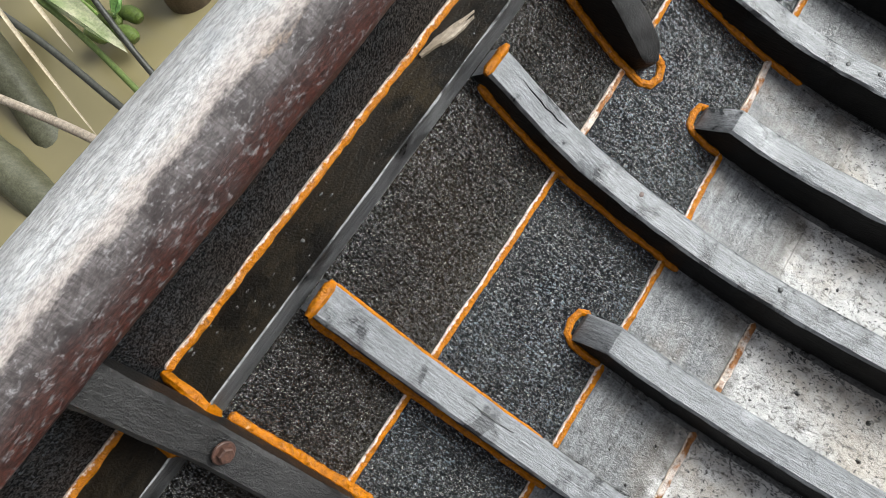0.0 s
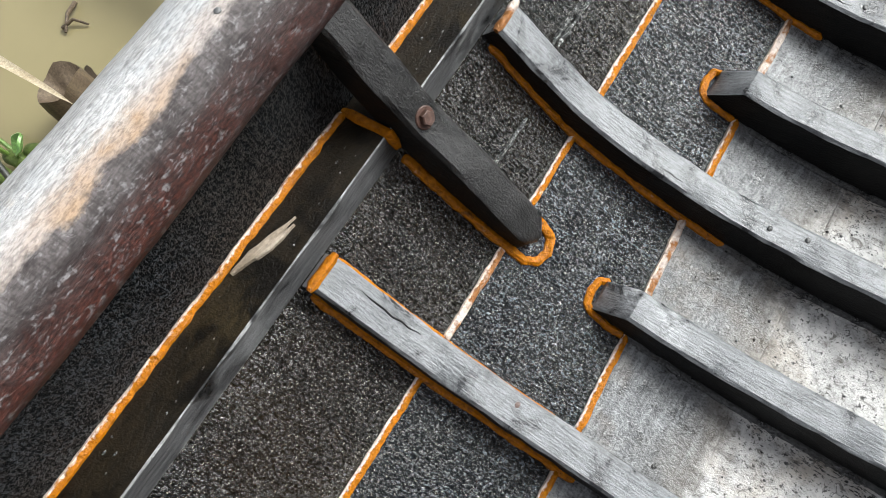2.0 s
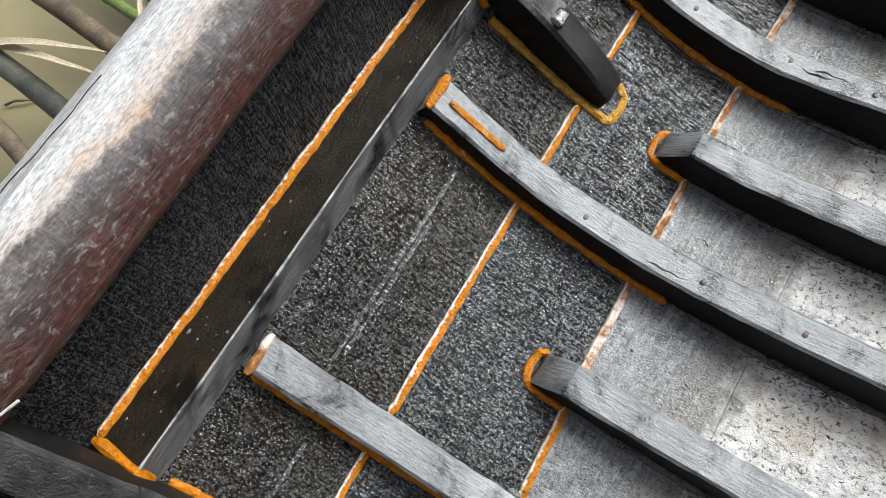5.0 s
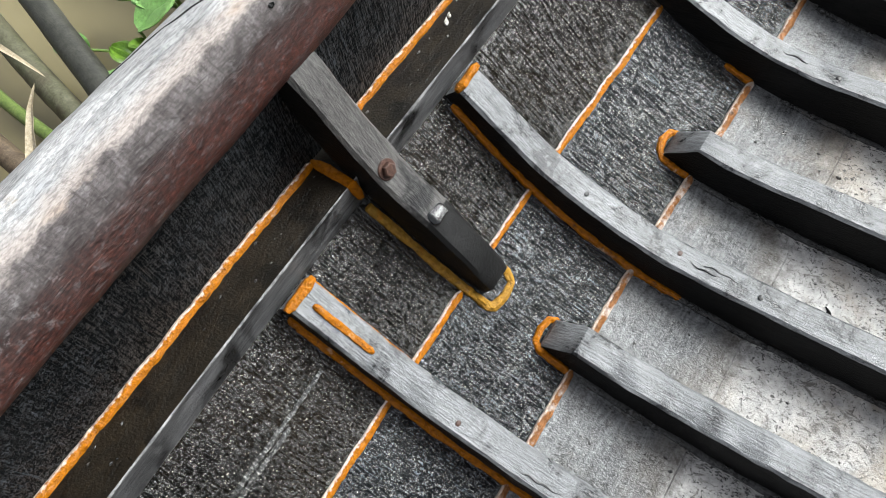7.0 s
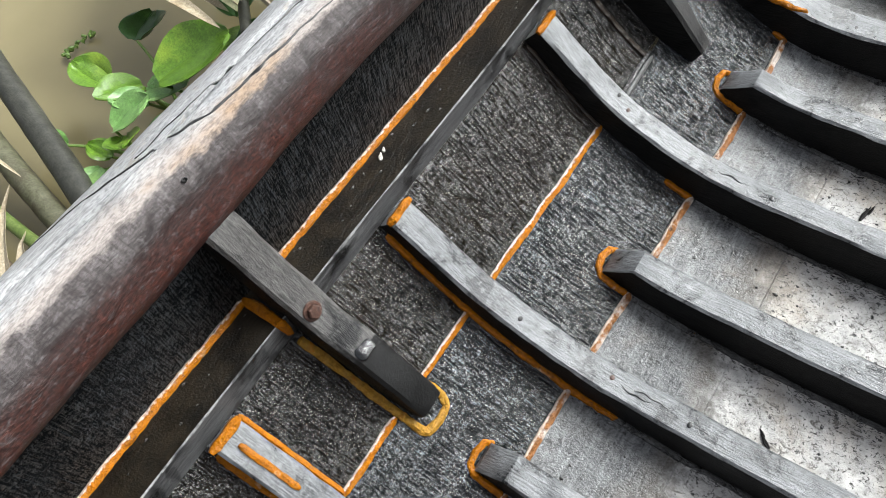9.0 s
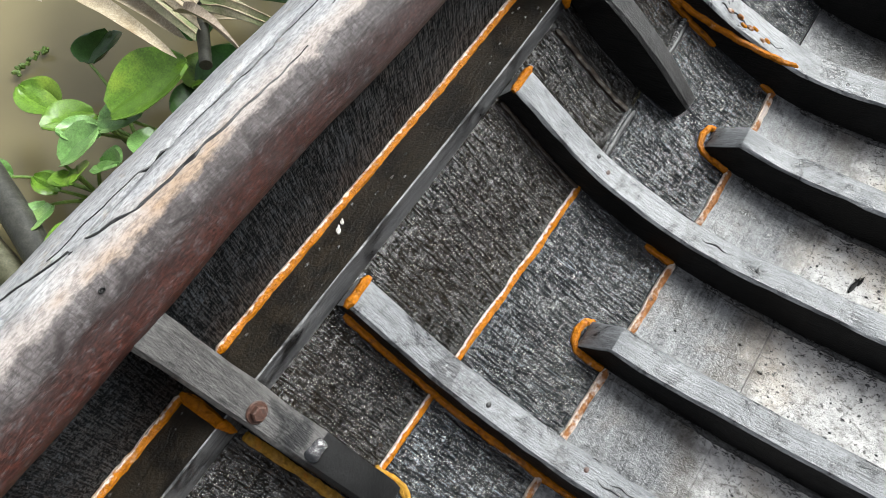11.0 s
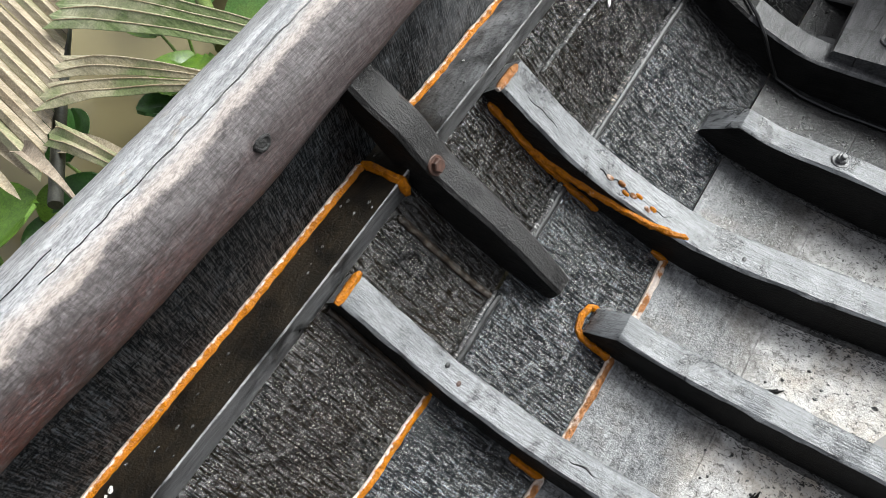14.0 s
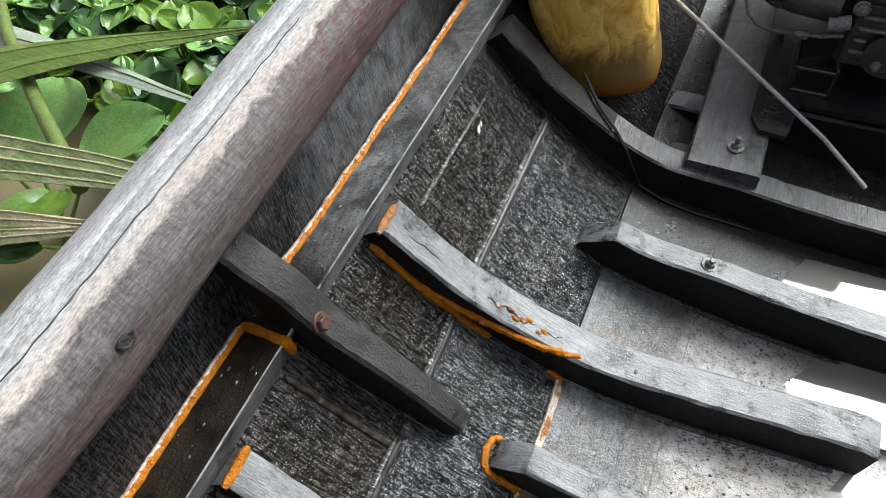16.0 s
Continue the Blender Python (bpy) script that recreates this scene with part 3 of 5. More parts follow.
ys = [Y0 + (Y1 - Y0) * i / 176 for i in range(177)]
geo = loft([rail_ring(y) for y in ys])
k = len(rail_ring(0))
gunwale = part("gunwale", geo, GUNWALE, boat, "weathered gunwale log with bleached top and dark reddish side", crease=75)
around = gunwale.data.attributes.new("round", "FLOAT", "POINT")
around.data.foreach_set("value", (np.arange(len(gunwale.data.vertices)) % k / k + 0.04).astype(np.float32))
part("gunwale", loft([rail_ring(y, True) for y in ys[::6]]), BEDTOP, boat)


def strip(fa, fb, back, ya=Y0, yb=Y1, step=0.05):
    """A board whose face spans from fa(y) to fb(y), with a depth along back."""
    n = int((yb - ya) / step)
    rings = []
    for i in range(n + 1):
        y = ya + (yb - ya) * i / n
        a, b = Vector(fa(y)), Vector(fb(y))
        mid = a.lerp(b, 0.5) + Vector(back) * (-0.08 * noise.noise((y * 3, 2, 5)))
        rings.append([a, mid, b, b + Vector(back), a + Vector(back)])
    return loft(rings)


def at_line(key, y, dx=0.0, dz=0.0):
    x, z = line(key, y)
    return Vector((x + dx, y, z + dz))


def rail_low(y):
    dx, dz = line("rail", y)
    return Vector((-0.088 + dx, y, 0.392 + dz))


part("topside_strake", strip(rail_low, lambda y: at_line("ledge", y, -0.003, -0.02), (-0.025, 0, -0.002)), TOPSIDE, boat, "dull black topside strake")
part("topside_strake", strip(lambda y: Vector((2 * MID + 0.09, y, 0.40)), lambda y: Vector((2 * MID + 0.05, y, 0.17)), (0.025, 0, 0)), TOPSIDE, boat)


def stringer_ring(y):
    a, e, b = at_line("ledge", y), at_line("edge", y), at_line("k0", y)
    w = 0.002 * noise.noise((y * 14, 1, 2)) + 0.0012 * noise.noise((y * 50, 4, 2))
    return [a, a.lerp(e, 0.5) + Z * w, e + Vector((-0.0014 + 0.5 * w, 0, 0.0008 + w)), e + Vector((w, 0, -0.0016)), e.lerp(b, 0.5) + Vector((w, 0, 0)),
            b + Vector((0.001, 0, -0.004)), b + Vector((-0.03, 0, -0.01)), a + Vector((0, 0, -0.06))]


EDGE = scarred("worn_grey_stringer_edge", (0.022, 0.022, 0.022), (0.18, 0.18, 0.182), (0.012, 0.012, 0.012), (90, 9, 90), (0.25, 0.5), 0.9, (0.50, 0.64), (0.20, 0.20, 0.20), pitted=0.4, bleached=(0.26, 0.26, 0.26))
geo = loft([stringer_ring(y) for y in ys])
WORN = scarred("bare_stringer_corner", (0.10, 0.10, 0.10), (0.42, 0.42, 0.415), (0.03, 0.03, 0.03), (120, 20, 120), (0.3, 0.5), 0.5, (0.52, 0.62))
index = [(2 if f % 8 == 2 else 1 if f % 8 in (3, 4) else 0) for f in range(176 * 8)] + [0, 0]
stringer = part("stringer", geo, ((LEDGE, EDGE, WORN), index), boat, "tarred stringer with worn grey edge")

# stations of the ribs, their near sides
RIBS = (-0.72, -0.345, 0.026, 0.398, 0.785, 1.162, 1.520, 1.910, 2.262, 2.685)
SKEW = {2.262: 0.015, 2.685: 0.008}
FLOORS = (-0.55, -0.16, 0.212, 0.595, 0.963, 1.337, 1.702, 2.110, 2.510)
KNEES = (-0.167, 0.595, 1.331, 2.080)
RIB_W = 0.045


def rib_depth(u):
    return float(np.interp(u, (0, 1, 2, 3, 5), (0.036, 0.046, 0.062, 0.078, 0.082)))


def curved_rib(y, u0, u1, width, seed, blunt=0.0, tall=1.0):
    """A sawn rib that follows the planking; blunt: how far its upper end is cut back aslant, in u."""
    us = [u0 + (u1 - u0) * i / 40 for i in range(41)]
    if blunt:
        us[1:4] = [u0 + 0.5 * blunt, u0 + 0.97 * blunt, u0 + 1.03 * blunt]
    rings = []
    for i, u in enumerate(us):
        yc = y + width / 2 + SKEW.get(y, 0.0) * min(u, 4.6)
        p, n = hull(yc, u), hull_up(yc, u)
        h = rib_depth(u) * tall
        if blunt:
            h *= min(1.0, 0.22 + 0.78 * (u - u0) / blunt)
        if i == 40:
            h *= 0.9
        w, c = width / 2, 0.004
        q = lambda s: 0.0022 * noise.noise((u * 6 + s * 7.7, seed * 3.3, s)) + 0.0008 * noise.noise((u * 25 + s, seed, s))
        rings.append([p + n * (h + q(1)) - YV * (w - c), p + n * (h - c) - YV * (w + q(2)), p - n * 0.004 - YV * (w + q(3)), p - n * 0.004 + YV * (w + q(4)),
                      p + n * (h - c) + YV * (w + q(5)), p + n * (h + q(6)) + YV * (w - c)])
    return loft(rings)


# near-black colour that carries the shade on the timbers' sides
RIBSIDE = scarred("shade_dark_rib_side", (0.004, 0.004, 0.004), (0.020, 0.019, 0.018), (0.003, 0.003, 0.003), (14, 60, 120), (0.4, 0.6), 0.8, spec=0.2)


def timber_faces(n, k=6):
    """The top and its chamfers grey; the sides' shade is put into a dark colour."""
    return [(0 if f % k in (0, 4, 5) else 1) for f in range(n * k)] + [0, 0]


def seam_bead(u, ya, yb, mat, parent, width=0.012, height=0.005, seed=0):
    pts = [(y, u + 0.012 * noise.noise((y * 12, seed, 3))) for y in np.linspace(ya, yb, max(4, int(abs(yb - ya) / 0.006)))]
    geo = bead([hull(y, v) + hull_up(y, v) * -0.001 for y, v in pts], [hull_up(y, v) for y, v in pts], width, height, seed)
    return chalked(part("putty_bead", geo, mat, parent), 1.0)


def side_bead(y, ua, ub, mat, parent, width=0.013, height=0.006, seed=0, skew=0.0):
    us = np.linspace(ua, ub, max(4, int(abs(ub - ua) * 30)))
    return part("putty_bead", bead([hull(y + skew * u, u) - hull_up(y, u) * 0.001 for u in us], [hull_up(y, u) for u in us], width, height, seed), mat, parent)


ribs = []
for i, y in enumerate(RIBS):
    end = 4.55
    tall = 1.0
    u0 = 0.02
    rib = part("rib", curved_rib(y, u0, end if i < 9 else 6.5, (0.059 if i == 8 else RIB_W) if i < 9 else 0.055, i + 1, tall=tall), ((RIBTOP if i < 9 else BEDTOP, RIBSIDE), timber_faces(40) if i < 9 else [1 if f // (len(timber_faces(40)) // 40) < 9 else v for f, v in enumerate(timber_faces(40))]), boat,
               "grey curved rib, its sides coloured dark for shade")
    ribs.append(rib)
floors = []
for i, y in enumerate(FLOORS):
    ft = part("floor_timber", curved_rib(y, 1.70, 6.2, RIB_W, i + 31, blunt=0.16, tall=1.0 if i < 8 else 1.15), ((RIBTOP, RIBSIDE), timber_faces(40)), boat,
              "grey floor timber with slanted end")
    floors.append(ft)


KNEE_SKEW = {-0.167: 0.0, 0.595: 0.008, 1.331: 0.022, 2.080: 0.045}


def knee_geo(y, width, seed):
    """A bracket from under the gunwale over the stringer down to the first seam, with a rounded foot."""
    dx, dz = line("rail", y)
    ex, ez = line("edge", y)
    s = hull(y, 1.0)
    foot = (s.x + (0.079 if y > 2 else 0.038), s.z + (-0.010 if y > 2 else 0.008))
    bolt = (ex + 0.037, ez + 0.008)
    on = lambda f: (bolt[0] + (foot[0] - bolt[0]) * f + 0.006 * math.sin(math.pi * f), bolt[1] + (foot[1] - bolt[1]) * f + 0.006 * math.sin(math.pi * f))
    top = [(-0.070 + dx, 0.425 + dz), (-0.048 + dx, 0.375 + dz), (ex + 0.010, ez + 0.070), bolt, on(0.34), on(0.68), foot]
    low = [(-0.100 + dx, 0.425 + dz), (-0.096 + dx, 0.375 + dz), (ex - 0.050, ez + 0.060), (ex - 0.012, ez - 0.02), (s.x - 0.070, s.z + 0.075), (s.x - 0.02, s.z + 0.015), (foot[0] - 0.017, foot[1] - 0.028)]
    n = 28
    t = np.linspace(0, 1, len(top))
    rings = []
    for i in range(n + 1):
        f = i / n
        a = Vector((np.interp(f, t, [p[0] for p in top]), 0, np.interp(f, t, [p[1] for p in top])))
        b = Vector((np.interp(f, t, [p[0] for p in low]), 0, np.interp(f, t, [p[1] for p in low])))
        if y > 1:
            # the later knees taper and are sawn off square
            w = width / 2 * (1.0 - (0.25 if y > 2 else 0.05) * max(0.0, (f - 0.45) / 0.55)) * (0.93 if i == n else 1.0)
        else:
            w = width / 2 * (1.0 if f < 0.93 else math.sqrt(max(0.06, 1 - ((f - 0.93) / 0.07) ** 2 * 0.94)))
        c = 0.005
        d = (b - a).normalized()
        q = lambda k: 0.002 * noise.noise((f * 8 + k, seed * 2.2, k)) + 0.0008 * noise.noise((f * 40, seed, k))
        mid = YV * (y + width / 2 + KNEE_SKEW[y] * (f - 0.25))
        rings.append([mid + a - YV * (w - c) + d * q(1), mid + a + d * c - YV * (w + q(2)), mid + b - YV * w, mid + b + YV * w,
                      mid + a + d * c + YV * (w + q(3)), mid + a + YV * (w - c) + d * q(4)])
    return loft(rings)


def hex_bolt(parent, at, axis, size=0.0095, washer=0.0135, stud=0.0, mat=None, square=0.0):
    """A hexagon head or nut on a washer."""
    mat = mat or RUST
    turn = Vector(axis).to_track_quat("Z", "Y").to_matrix().to_4x4()
    m = Matrix.Translation(at) @ turn
    disc = lambda r, z0, z1, k, c=0.001: loft([[m @ Vector((rr * math.cos(2 * math.pi * j / k), rr * math.sin(2 * math.pi * j / k), z)) for j in range(k)]
                                               for rr, z in ((r, z0), (r, z1 - c), (r - c, z1))])
    if square:
        part("base_plate", loft([[m @ Vector((x * square, yy * square, z)) for x, yy in ((-1, -1), (1, -1), (1, 1), (-1, 1))] for z in (-0.001, 0.003)]), mat, parent)
    w = part("washer", disc(washer, 0.0, 0.003 + (0.003 if square else 0), 20), mat, parent)
    part("bolt_head", disc(size, 0.003, 0.010 + (0.003 if square else 0), 6, 0.0015), mat, parent)
    if stud:
        part("stud", disc(0.0048, 0.009, 0.010 + stud, 10), mat, parent)
    return w


KNEE_GREY = scarred("split_grey_knee", (0.03, 0.029, 0.028), (0.17, 0.162, 0.155), (0.015, 0.015, 0.015), (30, 160, 30), (0.4, 0.65), 1.0, pitted=0.3)
knees = []
for i, y in enumerate(KNEES):
    m = (KNEE, KNEE, KNEE_GREY, KNEE)[i]
    # the knees' sides get the same painted shade as the ribs'
    faces = [(0 if f % 6 in (0, 4, 5) else 1) for f in range(28 * 6)] + [0, 0]
    if i == 2:
        faces = [(2 if (0 if f % 6 in (0, 4, 5) else 1) == 0 and f // 6 > 18 else v) for f, v in enumerate(faces)]
    knee = part("knee", knee_geo(y, 0.046, i + 1), ((m, RIBSIDE, BLACK), faces), boat,
                ("dark knee bracket with rusty bolt", "dark knee bracket with rusty bolt", "split grey knee with tarred foot", "dark knee bracket with rusty bolt")[i])
    ex, ez = line("edge", y)
    hex_bolt(knee, Vector((ex + 0.034, y + 0.024, ez + 0.014)) + (Vector((0.012, 0, -0.013)) if i == 0 else Vector()), (0.9, 0, 0.42))
    knees.append(knee)

for f, w in ((0.68, 0.022),):
    ring = knee_geo(KNEES[2], 0.046, 3)[0][6 * round(28 * f):6 * round(28 * f) + 6]
    across = [ring[0].lerp(ring[5], t) for t in np.linspace(0.05, 0.85, 9)]
    part("tar_daub", bead(across, [(0.5, 0, 0.85)] * 9, w, 0.005, int(f * 100)), WETTAR, knees[2], "glossy black tar daub")

CRINKLED = tarred("pale_lifted_tar", (0.03, 0.03, 0.03), (0.06, 0.06, 0.06), (0.15, 0.3), 1.0, worn=(0.42, 0.42, 0.41))
CRUSTY = wood("brown_old_crust", (0.010, 0.007, 0.004), (0.055, 0.036, 0.02), (0.10, 0.085, 0.07), 0.2, (0.3, 0.6), (120, 120, 120), 0.5, 1.0)
DIRT = tarred("black_dirt_crust", (0.010, 0.010, 0.010), (0.03, 0.028, 0.025), (0.2, 0.4), 0.9, (0.07, 0.07, 0.068))

# ---- putty along the stringer, the seams and round the ends ----
stops = [(-0.9, KNEES[0] - 0.008)] + [(a + 0.054, b - 0.008) for a, b in zip(KNEES, KNEES[1:])] + [(KNEES[-1] + 0.054, 3.4)]
for i, (a, b) in enumerate(stops):
    yy = np.linspace(a, b, int((b - a) / 0.005))
    pts = [at_line("ledge", y, 0.003 + 0.002 * noise.noise((y * 10, 1, 1)), 0.0) for y in yy]
    geo = bead(pts, [(0.75, 0, 0.66)] * len(pts), 0.0125, 0.0055, i)
    chalked(part("putty_bead", geo, PUTTY, stringer, "orange putty line along the stringer"))

marks = sorted([(y, RIB_W, "rib", i) for i, y in enumerate(RIBS)] + [(y, 0.046, "knee", i) for i, y in enumerate(KNEES)])
for (a, wa, ka, ia), (b, wb, kb, ib) in zip(marks, marks[1:]):
    if b > 1.95:
        mat, wid = (CRINKLED, 0.008)
    elif ka == "knee" or kb == "knee":
        mat, wid = (CRUST if ib % 2 else PUTTY, 0.011)
    else:
        mat, wid = PUTTY, 0.012
    a, b = a + SKEW.get(a, 0.0), b + SKEW.get(b, 0.0)
    if b > 1.95:
        seam_bead(1.045, a + wa + 0.001, b - 0.001, BLACK, ribs[ia if ka == "rib" else ib], 0.009, 0.002, int(a * 100) + 3)
    seam_bead(1.0, a + wa + 0.001, b - 0.001, mat, ribs[ia if ka == "rib" else ib], wid, 0.005, int(a * 100))
marks = sorted([(y, RIB_W, "rib", i) for i, y in enumerate(RIBS)] + [(y, RIB_W, "floor", i) for i, y in enumerate(FLOORS)])
for (a, wa, ka, ia), (b, wb, kb, ib) in zip(marks, marks[1:]):
    a, b = a + 2 * SKEW.get(a, 0.0), b + 2 * SKEW.get(b, 0.0)
    if b < 2.33:
        far = a > 0.55
        seam_bead(2.0, a + wa + 0.001, b - 0.001, CRUST if (far and ka == "floor") or a > 1.1 else PUTTY, ribs[ia if ka == "rib" else ib], 0.013 if far else 0.012, 0.007 if far else 0.005, int(a * 100) + 7)
    if b < 0.45:
        seam_bead(3.0, a + wa + 0.001, b - 0.001, CRUST, ribs[ia if ka == "rib" else ib], 0.012, 0.005, int(a * 100) + 9)
for i, y in enumerate(RIBS[:9]):
    upto = (2.1, 2.1, 2.1, 2.15, 2.35, 2.3, 2.45, 0.0, 1.35)[i]
    if upto:
        side_bead(y - 0.002, 0.10, upto, PUTTY, ribs[i], 0.014, 0.007, i, SKEW.get(y, 0.0))
    if i in (2, 3):
        side_bead(y + RIB_W + 0.004, 0.10, 1.9, PUTTY, ribs[i], 0.008, 0.005, i + 20)
    p, n = hull(y, 0.03), hull_up(y, 0.03)
    top = p + n * (rib_depth(0) + 0.001) + Vector((-0.002, 0, 0.002))
    part("putty_bead", bead([top + YV * d for d in np.linspace(-0.004, RIB_W + 0.002, 7)], [(0.6, 0, 0.8)] * 7, 0.013, 0.007, i + 40), (PUTTY if i in (2, 6, 7) else CRUST) if i % 2 == 0 else PUTTY, ribs[i])
for i, y in enumerate(FLOORS[:8]):
    u0 = 1.66
    pts = [(y - 0.005, 1.98), (y - 0.006, 1.85), (y - 0.004, 1.72), (y + 0.004, u0), (y + RIB_W * 0.5, u0 - 0.02), (y + RIB_W - 0.004, u0), (y + RIB_W + 0.003, 1.73)]
    sm = stretch([Vector((a, b, 0)) for a, b in pts], 0.012)
    part("putty_bead", bead([hull(p.x, p.y) - hull_up(p.x, p.y) * 0.001 for p in sm], [hull_up(p.x, p.y) for p in sm], 0.012, 0.007, i), PUTTY, floors[i])
for i, y in enumerate(KNEES):
    if i == 3:
        continue
    m = YELLOW if i == 2 else PUTTY
    pts = [(y - 0.003, 0.06), (y - 0.004, 1.0), (y - 0.005, 1.16), (y + 0.004, 1.24), (y + 0.023, 1.275), (y + 0.042, 1.24), (y + 0.052, 1.15), (y + 0.052, 0.95)]
    if i == 2:
        pts[2:7] = [(y - 0.005, 1.20), (y - 0.002, 1.26), (y + 0.022, 1.285), (y + 0.044, 1.275), (y + 0.053, 1.20)]
    pts = [(a + KNEE_SKEW[y] * (0.3 + 0.35 * b - 0.2), b) for a, b in pts]
    sm = stretch([Vector((a, b, 0)) for a, b in pts], 0.012)
    part("putty_bead", bead([hull(p.x, p.y) - hull_up(p.x, p.y) * 0.001 for p in sm], [hull_up(p.x, p.y) for p in sm], 0.014, 0.007, i), m, knees[i])
for i, y in enumerate(KNEES):
    a, e = at_line("ledge", y - 0.006), at_line("edge", y - 0.006)
    sm = stretch([a, a.lerp(e, 0.6), e + Vector((0.0, 0, -0.002)), e + Vector((0.004, 0.0, -0.03))], 0.012)
    part("putty_bead", bead(sm, [(0.2, -0.3, 1)] * len(sm), 0.014, 0.008, i + 3), PUTTY, knees[i])

side_bead(RIBS[7] - 0.004, 1.72, 2.02, PUTTY, ribs[7], 0.013, 0.007, 71)
side_bead(RIBS[8] + 2 * SKEW[RIBS[8]] - 0.004, 1.86, 2.02, PUTTY, ribs[8], 0.013, 0.007, 72)
us = np.linspace(0.06, 1.0, 60)
part("dirt_line", bead([hull(KNEES[3] - 0.026 + 0.012 * u, u) for u in us], [hull_up(2.05, u) for u in us], 0.011, 0.005, 31), CRUSTY, knees[3], "brown crust of old putty")
part("dirt_line", bead([hull(RIBS[7] - 0.005, u) for u in us], [hull_up(1.9, u) for u in us], 0.009, 0.004, 33), CRUSTY, ribs[7], "brown crust of old putty")

# the first knees are caulked on their far sides as well
for k in (0, 1):
    fy = KNEES[k] + 0.049
    sm = stretch([at_line("ledge", fy), at_line("ledge", fy).lerp(at_line("edge", fy), 0.6), at_line("edge", fy) + Vector((0.0, 0, -0.002)), at_line("edge", fy) + Vector((0.004, 0.0, -0.03))], 0.01)
    part("putty_bead", bead(sm, [(0.2, 0.3, 1)] * len(sm), 0.014, 0.008, 61 + k), PUTTY, knees[k])
    us = np.linspace(0.06, 1.2, 46)
    part("putty_bead", bead([hull(fy + KNEE_SKEW[KNEES[k]] * (0.1 + 0.35 * u), u) for u in us], [hull_up(fy, u) for u in us], 0.012 if k else 0.015, 0.004 if k else 0.008, 63 + k), PUTTY, knees[k])


# ---- cracks, knots and a nail in the gunwale ----
def rail_top(x, y):
    ring = rail_ring(y)[3:12]
    return Vector((x, y, float(np.interp(-x, [-p.x for p in ring], [p.z for p in ring]))))


for i, (way, width) in enumerate((
        (((-0.178, 1.215), (-0.160, 1.28), (-0.150, 1.30), (-0.132, 1.35), (-0.103, 1.425), (-0.098, 1.52), (-0.093, 1.66)), 0.005),
        (((-0.142, 1.345), (-0.138, 1.45), (-0.128, 1.60), (-0.126, 1.75)), 0.003),
        (((-0.108, 1.72), (-0.104, 1.95), (-0.100, 2.15), (-0.103, 2.35)), 0.0028),
        (((-0.150, 0.70), (-0.146, 0.82), (-0.139, 0.93)), 0.0025))):
    pts = stretch([Vector((x, y, 0)) for x, y in way], 0.006)
    pts = [rail_top(p.x + 0.004 * noise.noise((p.y * 40, i, 2)), p.y) for p in pts]
    last = len(pts) - 1
    rings = []
    for j, p in enumerate(pts):
        w = width * (math.sin(math.pi * (0.06 + 0.88 * j / last)) ** 0.7) * (0.75 + 0.7 * noise.noise((p.y * 70, i, 7)))
        rings.append([p + Vector((w / 2, 0, 0.0003)), p + Vector((0.1 * w, 0, 0.0011)), p + Vector((-w / 2, 0, 0.0003)), p + Vector((-w / 2, 0, -0.004)), p + Vector((w / 2, 0, -0.004))])
    part("crack", loft(rings), BLACK, gunwale, "dark drying crack")


def knot(at, out, size, seed):
    """A dark knot with a raised rim and a hollow heart."""
    out = Vector(out).normalized()
    a = out.cross(YV).normalized()
    rings = []
    for r, h in ((1.25, -0.002), (1.05, 0.0022), (0.8, 0.0026), (0.6, 0.0004), (0.35, 0.0012), (0.05, 0.0006)):
        rings.append([Vector(at) + out * h + (a * math.cos(t) * 0.75 + YV * math.sin(t)) * size * r * (1 + 0.2 * noise.noise((math.cos(t), math.sin(t), seed))) for t in (2 * math.pi * j / 18 for j in range(18))])
    part("knot", loft(rings), KNEE, gunwale, "dark knot")


knot(rail_ring(1.945)[2] + Vector((0.0005, 0, 0.004)), (1, 0, 0.25), 0.010, 3)
knot(rail_ring(1.352)[3].lerp(rail_ring(1.352)[4], 0.4), (0.8, 0, 0.7), 0.003, 5)
nail = [[rail_top(-0.087, 0.528) + Vector((math.cos(t) * r, math.sin(t) * r, h)) for t in (2 * math.pi * j / 12 for j in range(12))] for r, h in ((0.0035, -0.003), (0.0035, 0.0006), (0.0024, 0.0018), (0.0005, 0.0022))]
part("nail_head", loft(nail), STEEL, gunwale, "dull steel nail head")

# ---- outside water ----
part("water", ([(-400, -400, -0.26), (400, -400, -0.26), (400, 400, -0.26), (-400, 400, -0.26)], [(0, 1, 2, 3)]), MUD)
tagged(bpy.data.objects["water"], "still muddy olive river water", "water", kind="structure")

